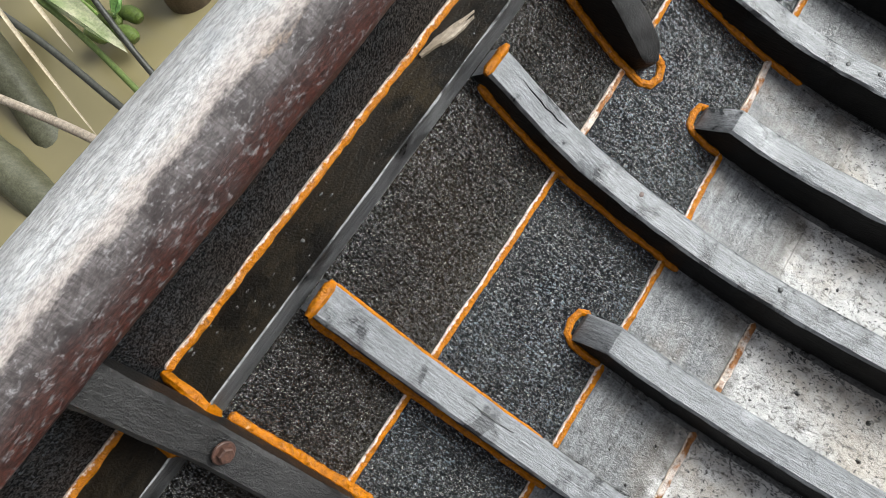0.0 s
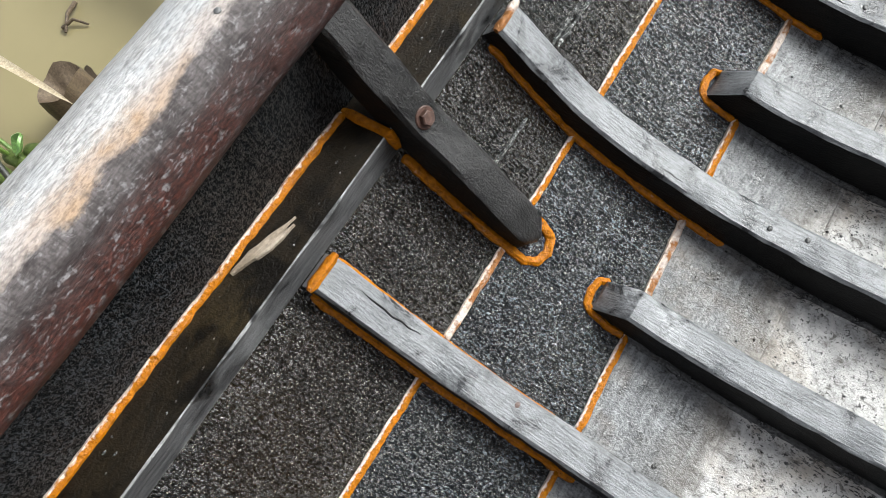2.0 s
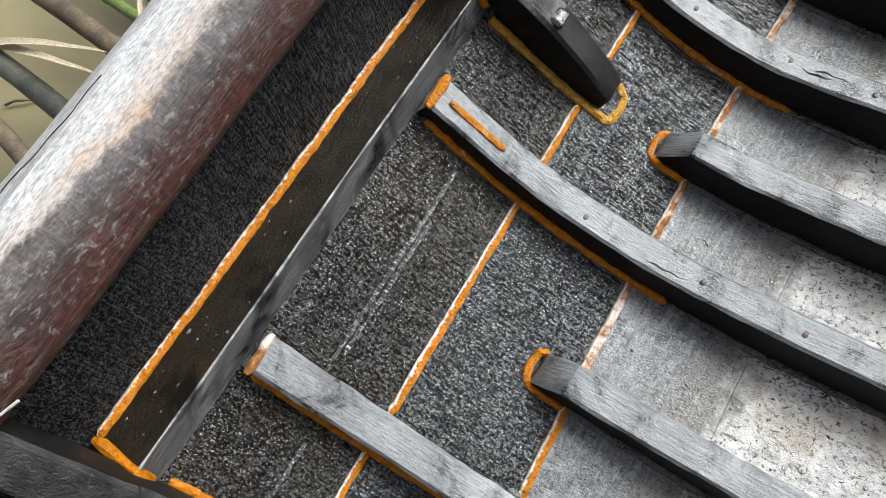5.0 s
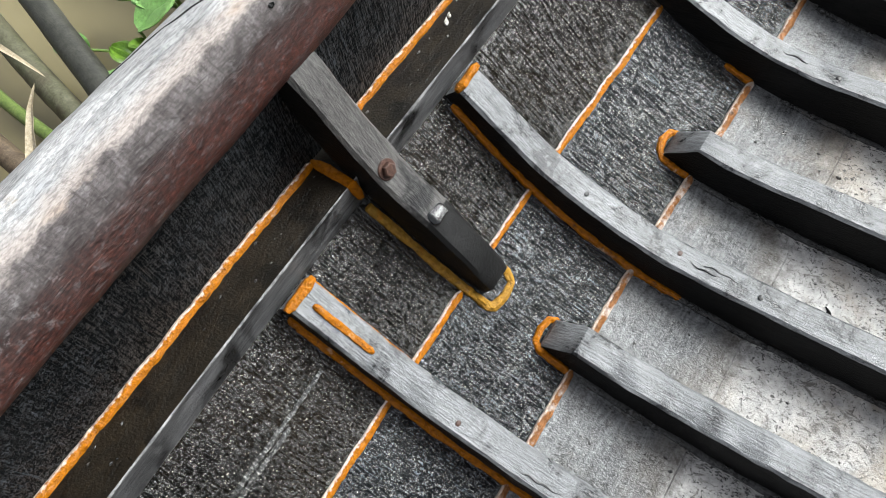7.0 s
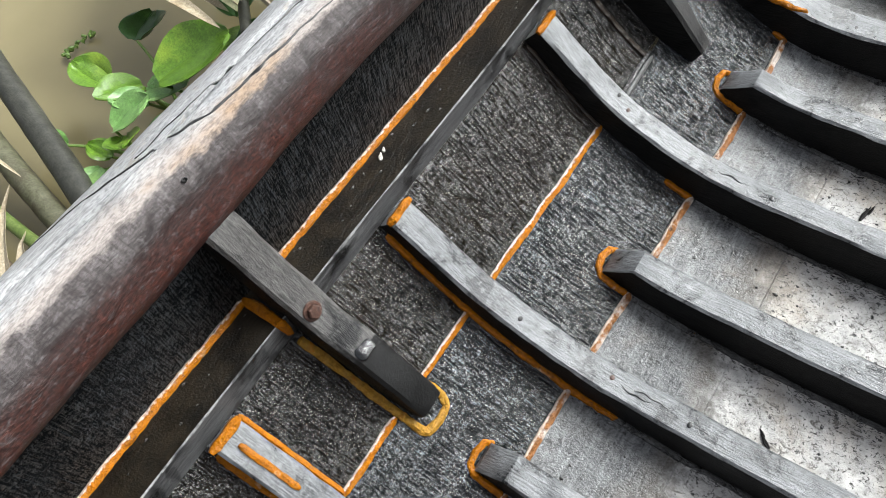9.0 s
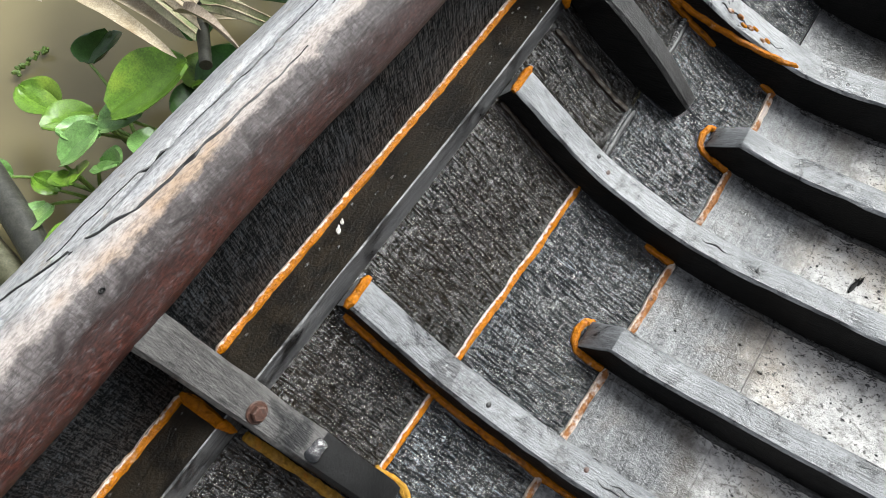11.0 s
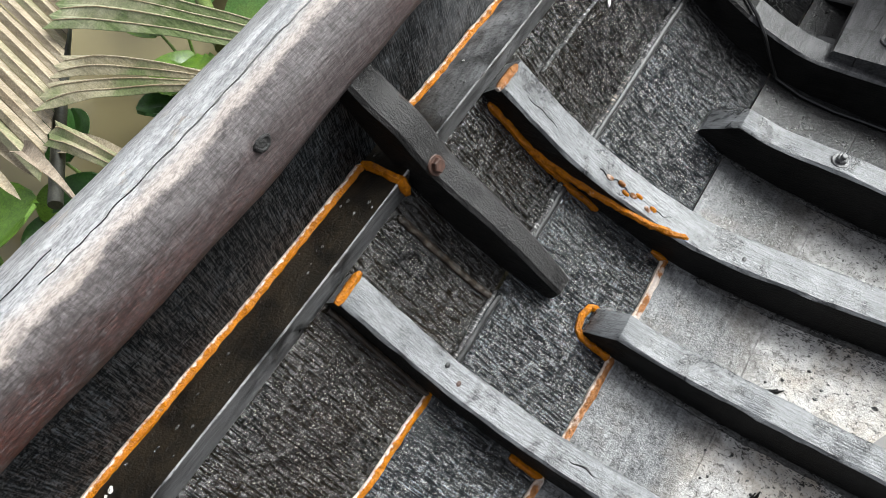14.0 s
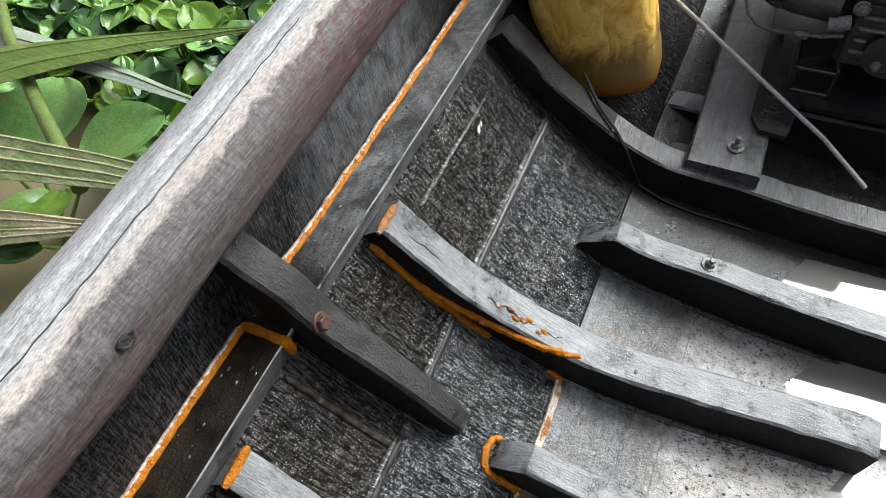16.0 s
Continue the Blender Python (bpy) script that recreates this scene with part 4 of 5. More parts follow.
# dirt that has gathered along the feet of the timbers, and old cracks in one plank
for i, y in enumerate(RIBS[1:9]):
    s = SKEW.get(y, 0.0)
    part("dirt_line", bead([hull(y + RIB_W + 0.002 + s * u, u) for u in np.linspace(1.9, 4.4, 90)], [hull_up(y, u) for u in np.linspace(1.9, 4.4, 90)], 0.015, 0.003, i + 60), DIRT, ribs[i + 1])
    part("dirt_line", bead([hull(y - 0.003 + s * u, u) for u in np.linspace(2.3, 4.4, 80)], [hull_up(y, u) for u in np.linspace(2.3, 4.4, 80)], 0.012, 0.003, i + 80), DIRT, ribs[i + 1])
for i, y in enumerate(FLOORS[1:9]):
    part("dirt_line", bead([hull(y + RIB_W + 0.002, u) for u in np.linspace(2.05, 4.5, 90)], [hull_up(y, u) for u in np.linspace(2.05, 4.5, 90)], 0.015, 0.003, i + 160), DIRT, floors[i + 1])
    part("dirt_line", bead([hull(y - 0.003, u) for u in np.linspace(2.1, 4.5, 90)], [hull_up(y, u) for u in np.linspace(2.1, 4.5, 90)], 0.012, 0.003, i + 180), DIRT, floors[i + 1])
for i, (ya, yb, u) in enumerate(((0.845, 1.135, 0.47), (0.86, 1.06, 0.52), (0.66, 0.75, 0.62), (2.36, 2.60, 0.30))):
    yy = np.linspace(ya, yb, int((yb - ya) / 0.004))
    uu = [u + 0.05 * (y - ya) + 0.012 * noise.noise((y * 60, i, 2)) for y in yy]
    part("plank_crack", bead([hull(y, v) for y, v in zip(yy, uu)], [hull_up(y, v) for y, v in zip(yy, uu)], 0.006, 0.0042, i + 7), CRINKLED, boat)


# ---- engine space at the far end ----
bed = part("engine_bed", box_bar([(0.412, y, 0.086) for y in np.linspace(2.722, 3.46, 16)], [Z] * 16, 0.125, 0.075, (1, 0, 0), 0.004, 0.002, 3), BEDTOP, boat, "worn grey engine bed timber")
hex_bolt(bed, Vector((0.424, 2.778, 0.087)), (0, 0, 1), 0.0085, 0.0145, 0.014, STEEL, 0.0)
part("engine_bed", box_bar([(0.86, y, 0.086) for y in np.linspace(2.722, 3.46, 16)], [Z] * 16, 0.125, 0.075, (1, 0, 0), 0.004, 0.002, 5), BEDTOP, boat)
crack_pts = [(0.388, 2.7215, 0.060), (0.389, 2.7215, 0.086), (0.391, 2.75, 0.0862), (0.396, 2.80, 0.0862), (0.399, 2.835, 0.0862)]
part("crack", tube(stretch(crack_pts, 0.006), 0.0014, 5, lambda f: 1 - 0.7 * f, 0.6), BLACK, bed)
nut = hex_bolt(floors[8], hull(2.533, 2.86) + hull_up(2.533, 2.86) * (rib_depth(2.86) * 1.15 - 0.001), hull_up(2.533, 2.86), 0.0085, 0.0135, 0.006, STEEL, 0.0)

engine = thing("diesel_engine", "oily black diesel engine bolted on timber beds", "engine", at=(0.64, 3.2, 0.09))
engine_at = Matrix.Translation((-0.64, -3.2, -0.09))


def in_engine(geo):
    return [engine_at @ Vector(v) for v in geo[0]], geo[1]


def block(x0, x1, y0, y1, z0, z1, c=0.006):
    rings = []
    for z, i in ((z0, c), (z0 + c, 0), (z1 - c, 0), (z1, c)):
        a, b, d, e = x0 + i, x1 - i, y0 + i, y1 - i
        rings.append([Vector(p) for p in ((a + c, d, z), (b - c, d, z), (b, d + c, z), (b, e - c, z), (b - c, e, z), (a + c, e, z), (a, e - c, z), (a, d + c, z))])
    return loft(rings)


def plate(outline, z0, z1):
    return loft([[Vector((x, y, z)) for x, y in outline] for z in (z0, z1 - 0.002, z1)])


part("base_plate", in_engine(plate(((0.436, 2.86), (0.452, 2.826), (0.500, 2.822), (0.512, 2.915), (0.84, 2.92), (0.84, 3.44), (0.432, 3.44)), 0.087, 0.097)), OILY, engine, "greasy steel base plate")
part("crankcase", in_engine(block(0.56, 0.90, 3.10, 3.44, 0.13, 0.42, 0.014)), OILY, engine, "black crankcase")
housing = part("gear_housing", in_engine(block(0.534, 0.76, 2.955, 3.11, 0.160, 0.36, 0.010)), OILY, engine, "black cast gear housing")
for i, (xa, xb) in enumerate(((0.552, 0.575), (0.552, 0.572), (0.552, 0.60), (0.552, 0.72), (0.552, 0.72), (0.552, 0.72))):
    part("cooling_fin", in_engine(block(xa, xb, 2.948, 2.958, 0.196 + 0.022 * i, 0.201 + 0.022 * i, 0.0015)), STEEL if i < 4 else OILY, housing)
part("boss", in_engine(tube([(0.615, 2.958, 0.205), (0.615, 2.945, 0.205), (0.615, 2.942, 0.205)], 0.042, 24)), OILY, housing)
part("cylinder_head", in_engine(block(0.40, 0.56, 3.04, 3.40, 0.19, 0.36, 0.012)), OILY, engine)
for x, y, z, r in ((0.545, 2.953, 0.278, 0.010), (0.61, 2.943, 0.232, 0.007), (0.60, 2.943, 0.186, 0.006), (0.70, 2.953, 0.278, 0.010)):
    hex_bolt(engine, engine_at @ Vector((x, y, z)), (0, -1, 0), r, r * 1.35, 0.004, STEEL)
for x, y in ((0.462, 2.925), (0.456, 2.86), (0.470, 2.885), (0.452, 3.10)):
    hex_bolt(engine, engine_at @ Vector((x, y, 0.097)), (0, 0, 1), 0.007, 0.011, 0.008, OILY)
bracket = [block(0.482, 0.556, 2.945, 2.955, 0.097, 0.105, 0.002), block(0.482, 0.556, 2.945, 3.05, 0.146, 0.153, 0.002), block(0.482, 0.489, 2.945, 3.05, 0.097, 0.153, 0.002), block(0.549, 0.556, 2.945, 3.05, 0.097, 0.160, 0.002)]
part("mounting_bracket", in_engine(join(*bracket)), OILY, engine, "welded box bracket", smooth=False)
pipe = [(0.366, 2.98, 0.285), (0.368, 2.955, 0.262), (0.378, 2.95, 0.238), (0.398, 2.95, 0.218), (0.425, 2.95, 0.211), (0.463, 2.95, 0.213), (0.50, 2.95, 0.216), (0.536, 2.955, 0.222)]
part("fuel_pipe", in_engine(tube(stretch(pipe, 0.008), 0.0034, 8)), STEEL, engine, "bent steel fuel pipe")
part("pipe_union", in_engine(tube([(0.462, 2.95, 0.213), (0.464, 2.95, 0.213), (0.481, 2.95, 0.2145), (0.483, 2.95, 0.2145)], 0.0075, 6)), STEEL, engine, "bright pipe union")
part("hose_clamp", in_engine(tube([(0.506, 2.952, 0.240), (0.522, 2.953, 0.244), (0.538, 2.955, 0.248)], 0.013, 12)), STEEL, engine)
part("manifold", in_engine(tube([(0.40, 3.02, 0.262), (0.45, 2.99, 0.260), (0.52, 2.98, 0.262)], 0.030, 16)), OILY, engine)


def squircle(cx, cy, z, a, b, n=24, e=3.2):
    pts = []
    for j in range(n):
        t = 2 * math.pi * j / n
        c, s = math.cos(t), math.sin(t)
        pts.append(Vector((cx + a * math.copysign(abs(c) ** (2 / e), c), cy + b * math.copysign(abs(s) ** (2 / e), s), z)))
    return pts


def jerrycan():
    can = thing("jerrycan", "grimy translucent yellow plastic jerrycan with oil-stained base", "jerrycan", at=(0.172, 2.868, 0.092))
    prof = [(0.0, 0.052, 0.030), (0.004, 0.068, 0.044), (0.014, 0.080, 0.055), (0.035, 0.086, 0.060), (0.06, 0.087, 0.061), (0.075, 0.084, 0.059), (0.08, 0.087, 0.061), (0.14, 0.089, 0.063),
            (0.22, 0.089, 0.063), (0.27, 0.086, 0.060), (0.30, 0.070, 0.048), (0.315, 0.045, 0.032), (0.318, 0.018, 0.018)]
    rings = [squircle(0, 0, z, a, b) for z, a, b in prof]
    geo = loft(rings)
    part("can_body", geo, CAN, can)
    part("can_handle", tube([(-0.05, 0, 0.29), (-0.045, 0, 0.335), (0.0, 0, 0.345), (0.045, 0, 0.335), (0.05, 0, 0.30)], 0.010, 10), CAN, can)
    part("can_cap", tube([(0.055, 0, 0.29), (0.062, 0, 0.315), (0.066, 0, 0.330)], 0.02, 14), RUBBER, can, "black screw cap")
    can.scale = (1.2, 1.2, 1.22)
    can.rotation_euler = (radians(-4), radians(-16), radians(8))
    return can


jerrycan()

BRIGHT = wood("bright_steel", (0.30, 0.30, 0.30), (0.5, 0.5, 0.5), (0.2, 0.2, 0.2), 0.2, (0.25, 0.4), (200, 200, 200), 0.6, 0.2)
rod = thing("control_cable", "dull silver control cable hanging over the engine bed", "cable", at=(0.65, 2.80, 0.03))
path = stretch([(0.06, 3.12, 0.26), (0.16, 3.07, 0.235), (0.24, 3.01, 0.205), (0.35, 2.945, 0.172), (0.46, 2.885, 0.135), (0.56, 2.84, 0.095), (0.648, 2.80, 0.044)], 0.015)
part("cable_sheath", tube([Vector(p) - Vector((0.65, 2.80, 0.03)) for p in path], 0.0042, 8), BRIGHT, rod)
wire = thing("black_wire", "thin black wire lying along the foot of a rib", "wire", at=(0.16, 2.70, 0.12))
face8 = lambda u: RIBS[9] + SKEW[RIBS[9]] * u - 0.006
pts = [hull(face8(u) + dy, u) + hull_up(2.7, u) * h for u, dy, h in ((1.02, 0.075, 0.052), (1.16, 0.055, 0.054), (1.30, 0.035, 0.056), (1.50, 0.015, 0.060), (1.66, 0.0, 0.056), (1.85, -0.001, 0.032), (2.05, -0.003, 0.006), (2.35, -0.008, 0.004), (2.7, -0.010, 0.004), (3.0, -0.006, 0.004), (3.3, -0.003, 0.004))]
part("wire_sheath", tube([p - Vector((0.16, 2.70, 0.12)) for p in stretch(pts, 0.012)], 0.0030, 7), RUBBER, wire)

# bearers between the bed timbers, and a drip tray's edge below the engine
for x0, x1, y0, y1, z in ((0.262, 0.350, 2.905, 2.960, 0.040), (0.270, 0.350, 2.795, 2.835, 0.020), (0.475, 0.800, 2.925, 2.965, 0.070)):
    part("bearer", box_bar([(x, (y0 + y1) / 2, z) for x in np.linspace(x0, x1, 8)], [Z] * 8, y1 - y0, 0.10, (0, 1, 0), 0.005, 0.003, int(x0 * 100)), BLACK, boat, "oily black bearer")

# bilge water between the timbers
for i, (a, b, x, z) in enumerate(((2.157, 2.335, 0.60, -0.0765), (2.380, 2.511, 0.47, -0.0625), (2.557, 2.690, 0.50, -0.047))):
    n = 14
    edge = [(x + 0.035 * noise.noise((t * 3.1, i * 5.0, 1)) , a + (b - a) * t) for t in np.linspace(0, 1, n)]
    verts = [(ex, ey, z) for ex, ey in edge] + [(1.06, ey, z) for ex, ey in edge] + [(ex, ey, z - 0.03) for ex, ey in edge] + [(1.06, ey, z - 0.03) for ex, ey in edge]
    faces = [(j, j + 1, n + j + 1, n + j) for j in range(n - 1)] + [(2 * n + j, 3 * n + j, 3 * n + j + 1, 2 * n + j + 1) for j in range(n - 1)] + [(j, 2 * n + j, 2 * n + j + 1, j + 1) for j in range(n - 1)]
    puddle = part("puddle", (verts, faces), BILGE, None, smooth=False)
    tagged(puddle, "shallow pool of bilge water between the ribs", "puddle", "bilge puddles")

# ---- special putty: the mended crack across one rib, a smear along another ----
yr = RIBS[8]
ys8 = lambda u: yr + SKEW[yr] * u
us = np.linspace(0.62, 1.95, 46)
pts, nrm = [], []
for u in us:
    n = hull_up(yr, u)
    f = min(1.0, max(0.0, (u - 0.62) / 1.02))
    h = rib_depth(u) * f
    over = max(0.0, (u - 1.64) / 0.31)
    pts.append(hull(ys8(u), u) + n * (h + 0.0005) - YV * (0.002 - 0.012 * over) + n * 0.001 * math.sin(u * 30))
    nrm.append((-YV * (1 - over) + n * over))
part("putty_bead", bead(pts, nrm, 0.010, 0.006, 77), PUTTY, ribs[8], "orange putty run over a crack")
for i, (u, d) in enumerate(((1.20, 0.020), (1.36, 0.015), (1.42, 0.019), (1.46, 0.024), (1.56, 0.014), (1.60, 0.020), (1.30, 0.024))):
    c, n = hull(ys8(u) + d, u) + hull_up(yr, u) * rib_depth(u), hull_up(yr, u)
    part("putty_crumb", bead([c + hull_up(yr, u).cross(YV) * (-0.006 + 0.003 * j) for j in range(5)], [n] * 5, 0.008, 0.005, i), PUTTY if i % 2 else CRUST, ribs[8])
crk = [hull(ys8(u) + 0.022 + 0.012 * noise.noise((u * 14, 3, 3)), u) + hull_up(yr, u) * (rib_depth(u) + 0.0004) for u in np.linspace(1.1, 1.75, 50)]
part("crack", tube(crk, 0.0012, 5, None, 0.7), BLACK, ribs[8])
c = [hull(RIBS[5] + 0.022, u) + hull_up(1.18, u) * rib_depth(u) for u in np.linspace(0.12, 0.62, 16)]
part("putty_bead", bead(c, [hull_up(1.18, 0.3)] * 16, 0.009, 0.004, 55), PUTTY, ribs[5], "orange putty smear")
side_bead(RIBS[5] + RIB_W + 0.004, 0.05, 1.0, PUTTY, ribs[5], 0.010, 0.006, 91)
part("putty_smear", bead([(-0.097 + 0.004 * math.sin(j), -0.185 + 0.008 * j, 0.474) for j in range(8)], [(0.5, 0, 0.85)] * 8, 0.022, 0.012, 4), PUTTY, gunwale, "orange putty patch")

# drying cracks along the rib tops
for i, (r, ua, ub, d) in enumerate(((6, 2.30, 2.62, 0.020), (6, 2.42, 2.70, 0.026), (3, 0.25, 0.75, 0.030), (4, 1.5, 1.75, 0.012), (2, 1.2, 1.6, 0.028), (7, 2.0, 2.35, 0.024), (8, 0.2, 0.75, 0.024), (5, 1.9, 2.3, 0.012))):
    way = [hull(RIBS[r] + SKEW.get(RIBS[r], 0.0) * u + d + 0.005 * noise.noise((u * 9, i, 3)), u) + hull_up(RIBS[r], u) * (rib_depth(u) + 0.0002) for u in np.linspace(ua, ub, 24)]
    part("crack", tube(way, 0.0011, 5, lambda f: 0.25 + math.sin(math.pi * f), 0.6), BLACK, ribs[r])

# nail heads and holes along the ribs
HOLE = BLACK
for i, (r, u, d) in enumerate(((3, 1.5, 0.030), (4, 2.5, 0.020), (4, 2.8, 0.030), (5, 1.4, 0.015), (5, 2.4, 0.022), (6, 1.3, 0.02), (6, 2.2, 0.025), (6, 2.9, 0.02), (7, 0.9, 0.03), (7, 1.05, 0.02), (7, 2.6, 0.02), (8, 2.5, 0.02), (5, 3.2, 0.02), (3, 2.9, 0.03))):
    c, n = hull(RIBS[r] + SKEW.get(RIBS[r], 0.0) * u + d, u) + hull_up(RIBS[r], u) * (rib_depth(u) + 0.0003), hull_up(RIBS[r], u)
    turn = Matrix.Translation(c) @ n.to_track_quat("Z", "Y").to_matrix().to_4x4()
    part("nail", loft([[turn @ Vector((q * 0.0042 * math.cos(j * 0.7), q * 0.0034 * math.sin(j * 0.7), z)) for j in range(9)] for q, z in ((1.0, -0.001), (1.0, 0.0006), (0.6, 0.0012))]), HOLE if i % 3 else RUST, ribs[r])

# ---- small loose things in the boat ----
PALEWOOD = wood("pale_splinter", (0.30, 0.24, 0.18), (0.50, 0.42, 0.33), (0.2, 0.15, 0.1), 0.3, (0.5, 0.7), (200, 20, 200), 0.4, 0.5)
FLAKE = wood("white_flake", (0.5, 0.48, 0.44), (0.65, 0.63, 0.58), None, 0, (0.5, 0.7), (200, 200, 200), 0.4, 0.4)


def splinter(name, label, at, length, width, turn, mat=None, seed=0):
    """A torn sliver of wood with ragged ends."""
    root = thing(name, label, "wood chip", at=at)
    for k, (dx, s) in enumerate(((0.0, 1.0), (width * 0.55, 0.6))):
        pts = [(dx + 0.0015 * noise.noise((j, seed, k)), length * s * (j / 9 - 0.5) + (0.012 if k else 0), 0.003) for j in range(10)]
        ws = [max(0.0015, width * (0.7 if k else 1) * math.sin(math.pi * min(1, 0.12 + j / 9.5)) * (1 + 0.5 * noise.noise((j * 1.7, seed, 4)))) for j in range(10)]
        part("sliver", box_bar(pts, [Z] * 10, ws, 0.005, (1, 0, 0), 0.0012, 0.002, seed + k), mat or PALEWOOD, root)
    root.rotation_euler = (0, 0, radians(turn))
    return root


splinter("wood_splinter", "pale torn wood splinter lying on the stringer", (-0.072, 0.408, 0.251), 0.092, 0.012, -14, None, 3)
splinter("paint_flake", "small white flake on the stringer", (-0.084, 1.592, 0.244), 0.013, 0.006, 30, FLAKE, 8)
splinter("paint_flake", "small white flake stuck to a plank", tuple(hull(2.545, 0.42) + hull_up(2.545, 0.42) * 0.001), 0.022, 0.006, 20, FLAKE, 9)
straw_bit = thing("twig", "short pale twig caught under the gunwale", "twig", at=(-0.052, 0.652, 0.414))
part("stem", tube([(-0.012, -0.022, 0.0), (-0.004, -0.006, 0.004), (0.008, 0.022, 0.006)], 0.0014, 6), FLAKE, straw_bit)
splinter("bark_scrap", "dark bark scrap on the bottom plank", tuple(hull(2.03, 3.45) + Z * 0.001), 0.032, 0.007, -12, RIBSIDE, 12)
splinter("bark_scrap", "dark bark scrap on the bottom plank", tuple(hull(2.19, 3.25) + Z * 0.001), 0.026, 0.006, -50, RIBSIDE, 13)
splinter("bark_scrap", "dark bark scrap on the bottom plank", tuple(hull(1.60, 3.5) + Z * 0.001), 0.022, 0.005, 50, RIBSIDE, 14)

rng = random.Random(7)
verts, faces = [], []
for i in range(520):
    y, u = rng.uniform(0.0, 2.62), rng.choice((rng.uniform(3.02, 4.3), rng.uniform(2.2, 3.0), rng.uniform(3.02, 4.3)))
    if any(r - 0.004 < y < r + RIB_W + 0.004 for r in RIBS + FLOORS):
        continue
    c, n = hull(y, u), hull_up(y, u)
    r = rng.uniform(0.0008, 0.0028) * (1.6 if rng.random() < 0.08 else 1)
    k = len(verts)
    for j in range(6):
        a = j * math.pi / 3 + rng.uniform(0, 0.5)
        verts.append(c + Vector((math.cos(a) * r * rng.uniform(0.7, 1.6), math.sin(a) * r, 0)) + n * 0.0002)
    verts.append(c + n * r * 0.8)
    faces += [(k + j, k + (j + 1) % 6, k + 6) for j in range(6)]
for i in range(150):
    y, f = rng.uniform(-0.2, 2.5), rng.uniform(0.05, 0.9)
    c = at_line("ledge", y).lerp(at_line("edge", y), f) + Z * 0.0006
    r = rng.uniform(0.0007, 0.0022)
    k = len(verts)
    for j in range(6):
        a = j * math.pi / 3 + rng.uniform(0, 0.5)
        verts.append(c + Vector((math.cos(a) * r, math.sin(a) * r * rng.uniform(0.7, 2.2), 0)))
    verts.append(c + Z * r)
    faces += [(k + j, k + (j + 1) % 6, k + 6) for j in range(6)]
# crusted dirt piled along the near feet of the timbers, thinning out from them
for i in range(9000):
    foot = rng.choice(RIBS[2:9] + FLOORS[2:9])
    u = rng.uniform(1.95, 4.4) if foot in FLOORS else rng.uniform(2.0, 4.4)
    heap = max(0.15, 0.55 + 0.8 * noise.noise((foot * 9, u * 2.2, 3)) + 0.2 * (u - 2.6))
    y = foot + SKEW.get(foot, 0.0) * u - 0.002 - abs(rng.gauss(0, 0.013)) * heap
    c, n = hull(y, u), hull_up(y, u)
    along = n.cross(YV)
    r = rng.uniform(0.0004, 0.0011)
    k = len(verts)
    for j in range(6):
        a = j * math.pi / 3 + rng.uniform(0, 0.5)
        verts.append(c + along * (math.cos(a) * r * rng.uniform(1.5, 4.0)) + YV * (math.sin(a) * r) + n * 0.0002)
    verts.append(c + n * r * 0.8)
    faces += [(k + j, k + (j + 1) % 6, k + 6) for j in range(6)]
crumbs = part("crumbs", (verts, faces), DIRT)
tagged(crumbs, "dark crumbs and grit scattered over the bottom planks", "grit", kind="stuff")

# ---- outside: poles, straws, plants ----
WATER_Z = -0.26


def pole(name, label, a, b, radius, mat=None, nodes=0.28, seed=0, category="pole", hollow=True):
    """A bamboo or wooden pole from a to b with swollen nodes and cut ends."""
    a, b = Vector(a), Vector(b)
    root = thing(name, label, category, "poles in the water", at=a)
    n = max(10, int((b - a).length / 0.03))
    L = (b - a).length
    side = (b - a).cross(Z).normalized()
    pts = [(b - a) * (j / n) + side * 0.006 * math.sin(j / n * 5 + seed) for j in range(n + 1)]
    prof = lambda f: 1 + (0.10 * math.exp(-((((f * L) % nodes) - nodes / 2) / 0.008) ** 2) if nodes else 0) - 0.12 * f
    geo = tube(pts, radius, 16, prof, 0.05, seed)
    # the end is chopped off aslant
    d = (b - a).normalized()
    verts = [Vector(v) for v in geo[0]]
    verts = [v + d * max(-0.04, min(0.04, 1.1 * (v - pts[-1]).dot(Vector((side.x, side.y, 0.6))))) if (v - pts[-1]).length < radius * 1.15 else v for v in verts]
    part("cane", (verts, geo[1]), mat or BAMBOO, root)
    return root


DARKPOLE = wood("wet_dark_pole", (0.035, 0.035, 0.028), (0.075, 0.075, 0.06), (0.10, 0.10, 0.08), 0.3, (0.35, 0.55), (50, 50, 6), 0.5, 0.4)
BROWNPOLE = wood("brown_weathered_pole", (0.10, 0.07, 0.045), (0.19, 0.14, 0.09), (0.06, 0.045, 0.03), 0.35, (0.5, 0.7), (60, 60, 5), 0.4, 0.5)
GREENCANE = wood("green_cane", (0.10, 0.15, 0.03), (0.17, 0.23, 0.06), None, 0, (0.35, 0.5), (60, 60, 4), 0.5, 0.2)
pole("bamboo_pole", "thick grey bamboo pole dipping into the water", (-0.99, 0.035, -0.30), (-1.62, 0.30, 0.02), 0.042, None, 0.34, 1)
pole("bamboo_pole", "thick grey bamboo pole dipping into the water", (-0.84, -0.085, -0.30), (-1.55, 0.02, -0.02), 0.048, None, 0.36, 2)
pole("bamboo_pole", "grey bamboo pole dipping into the water", (-0.88, -0.30, -0.31), (-1.5, -0.22, -0.05), 0.045, None, 0.33, 3)
pole("wooden_stick", "brown stick poking out of the water", (-0.78, 0.825, -0.20), (-1.27, 0.915, -0.10), 0.023, BROWNPOLE, 0, 4)
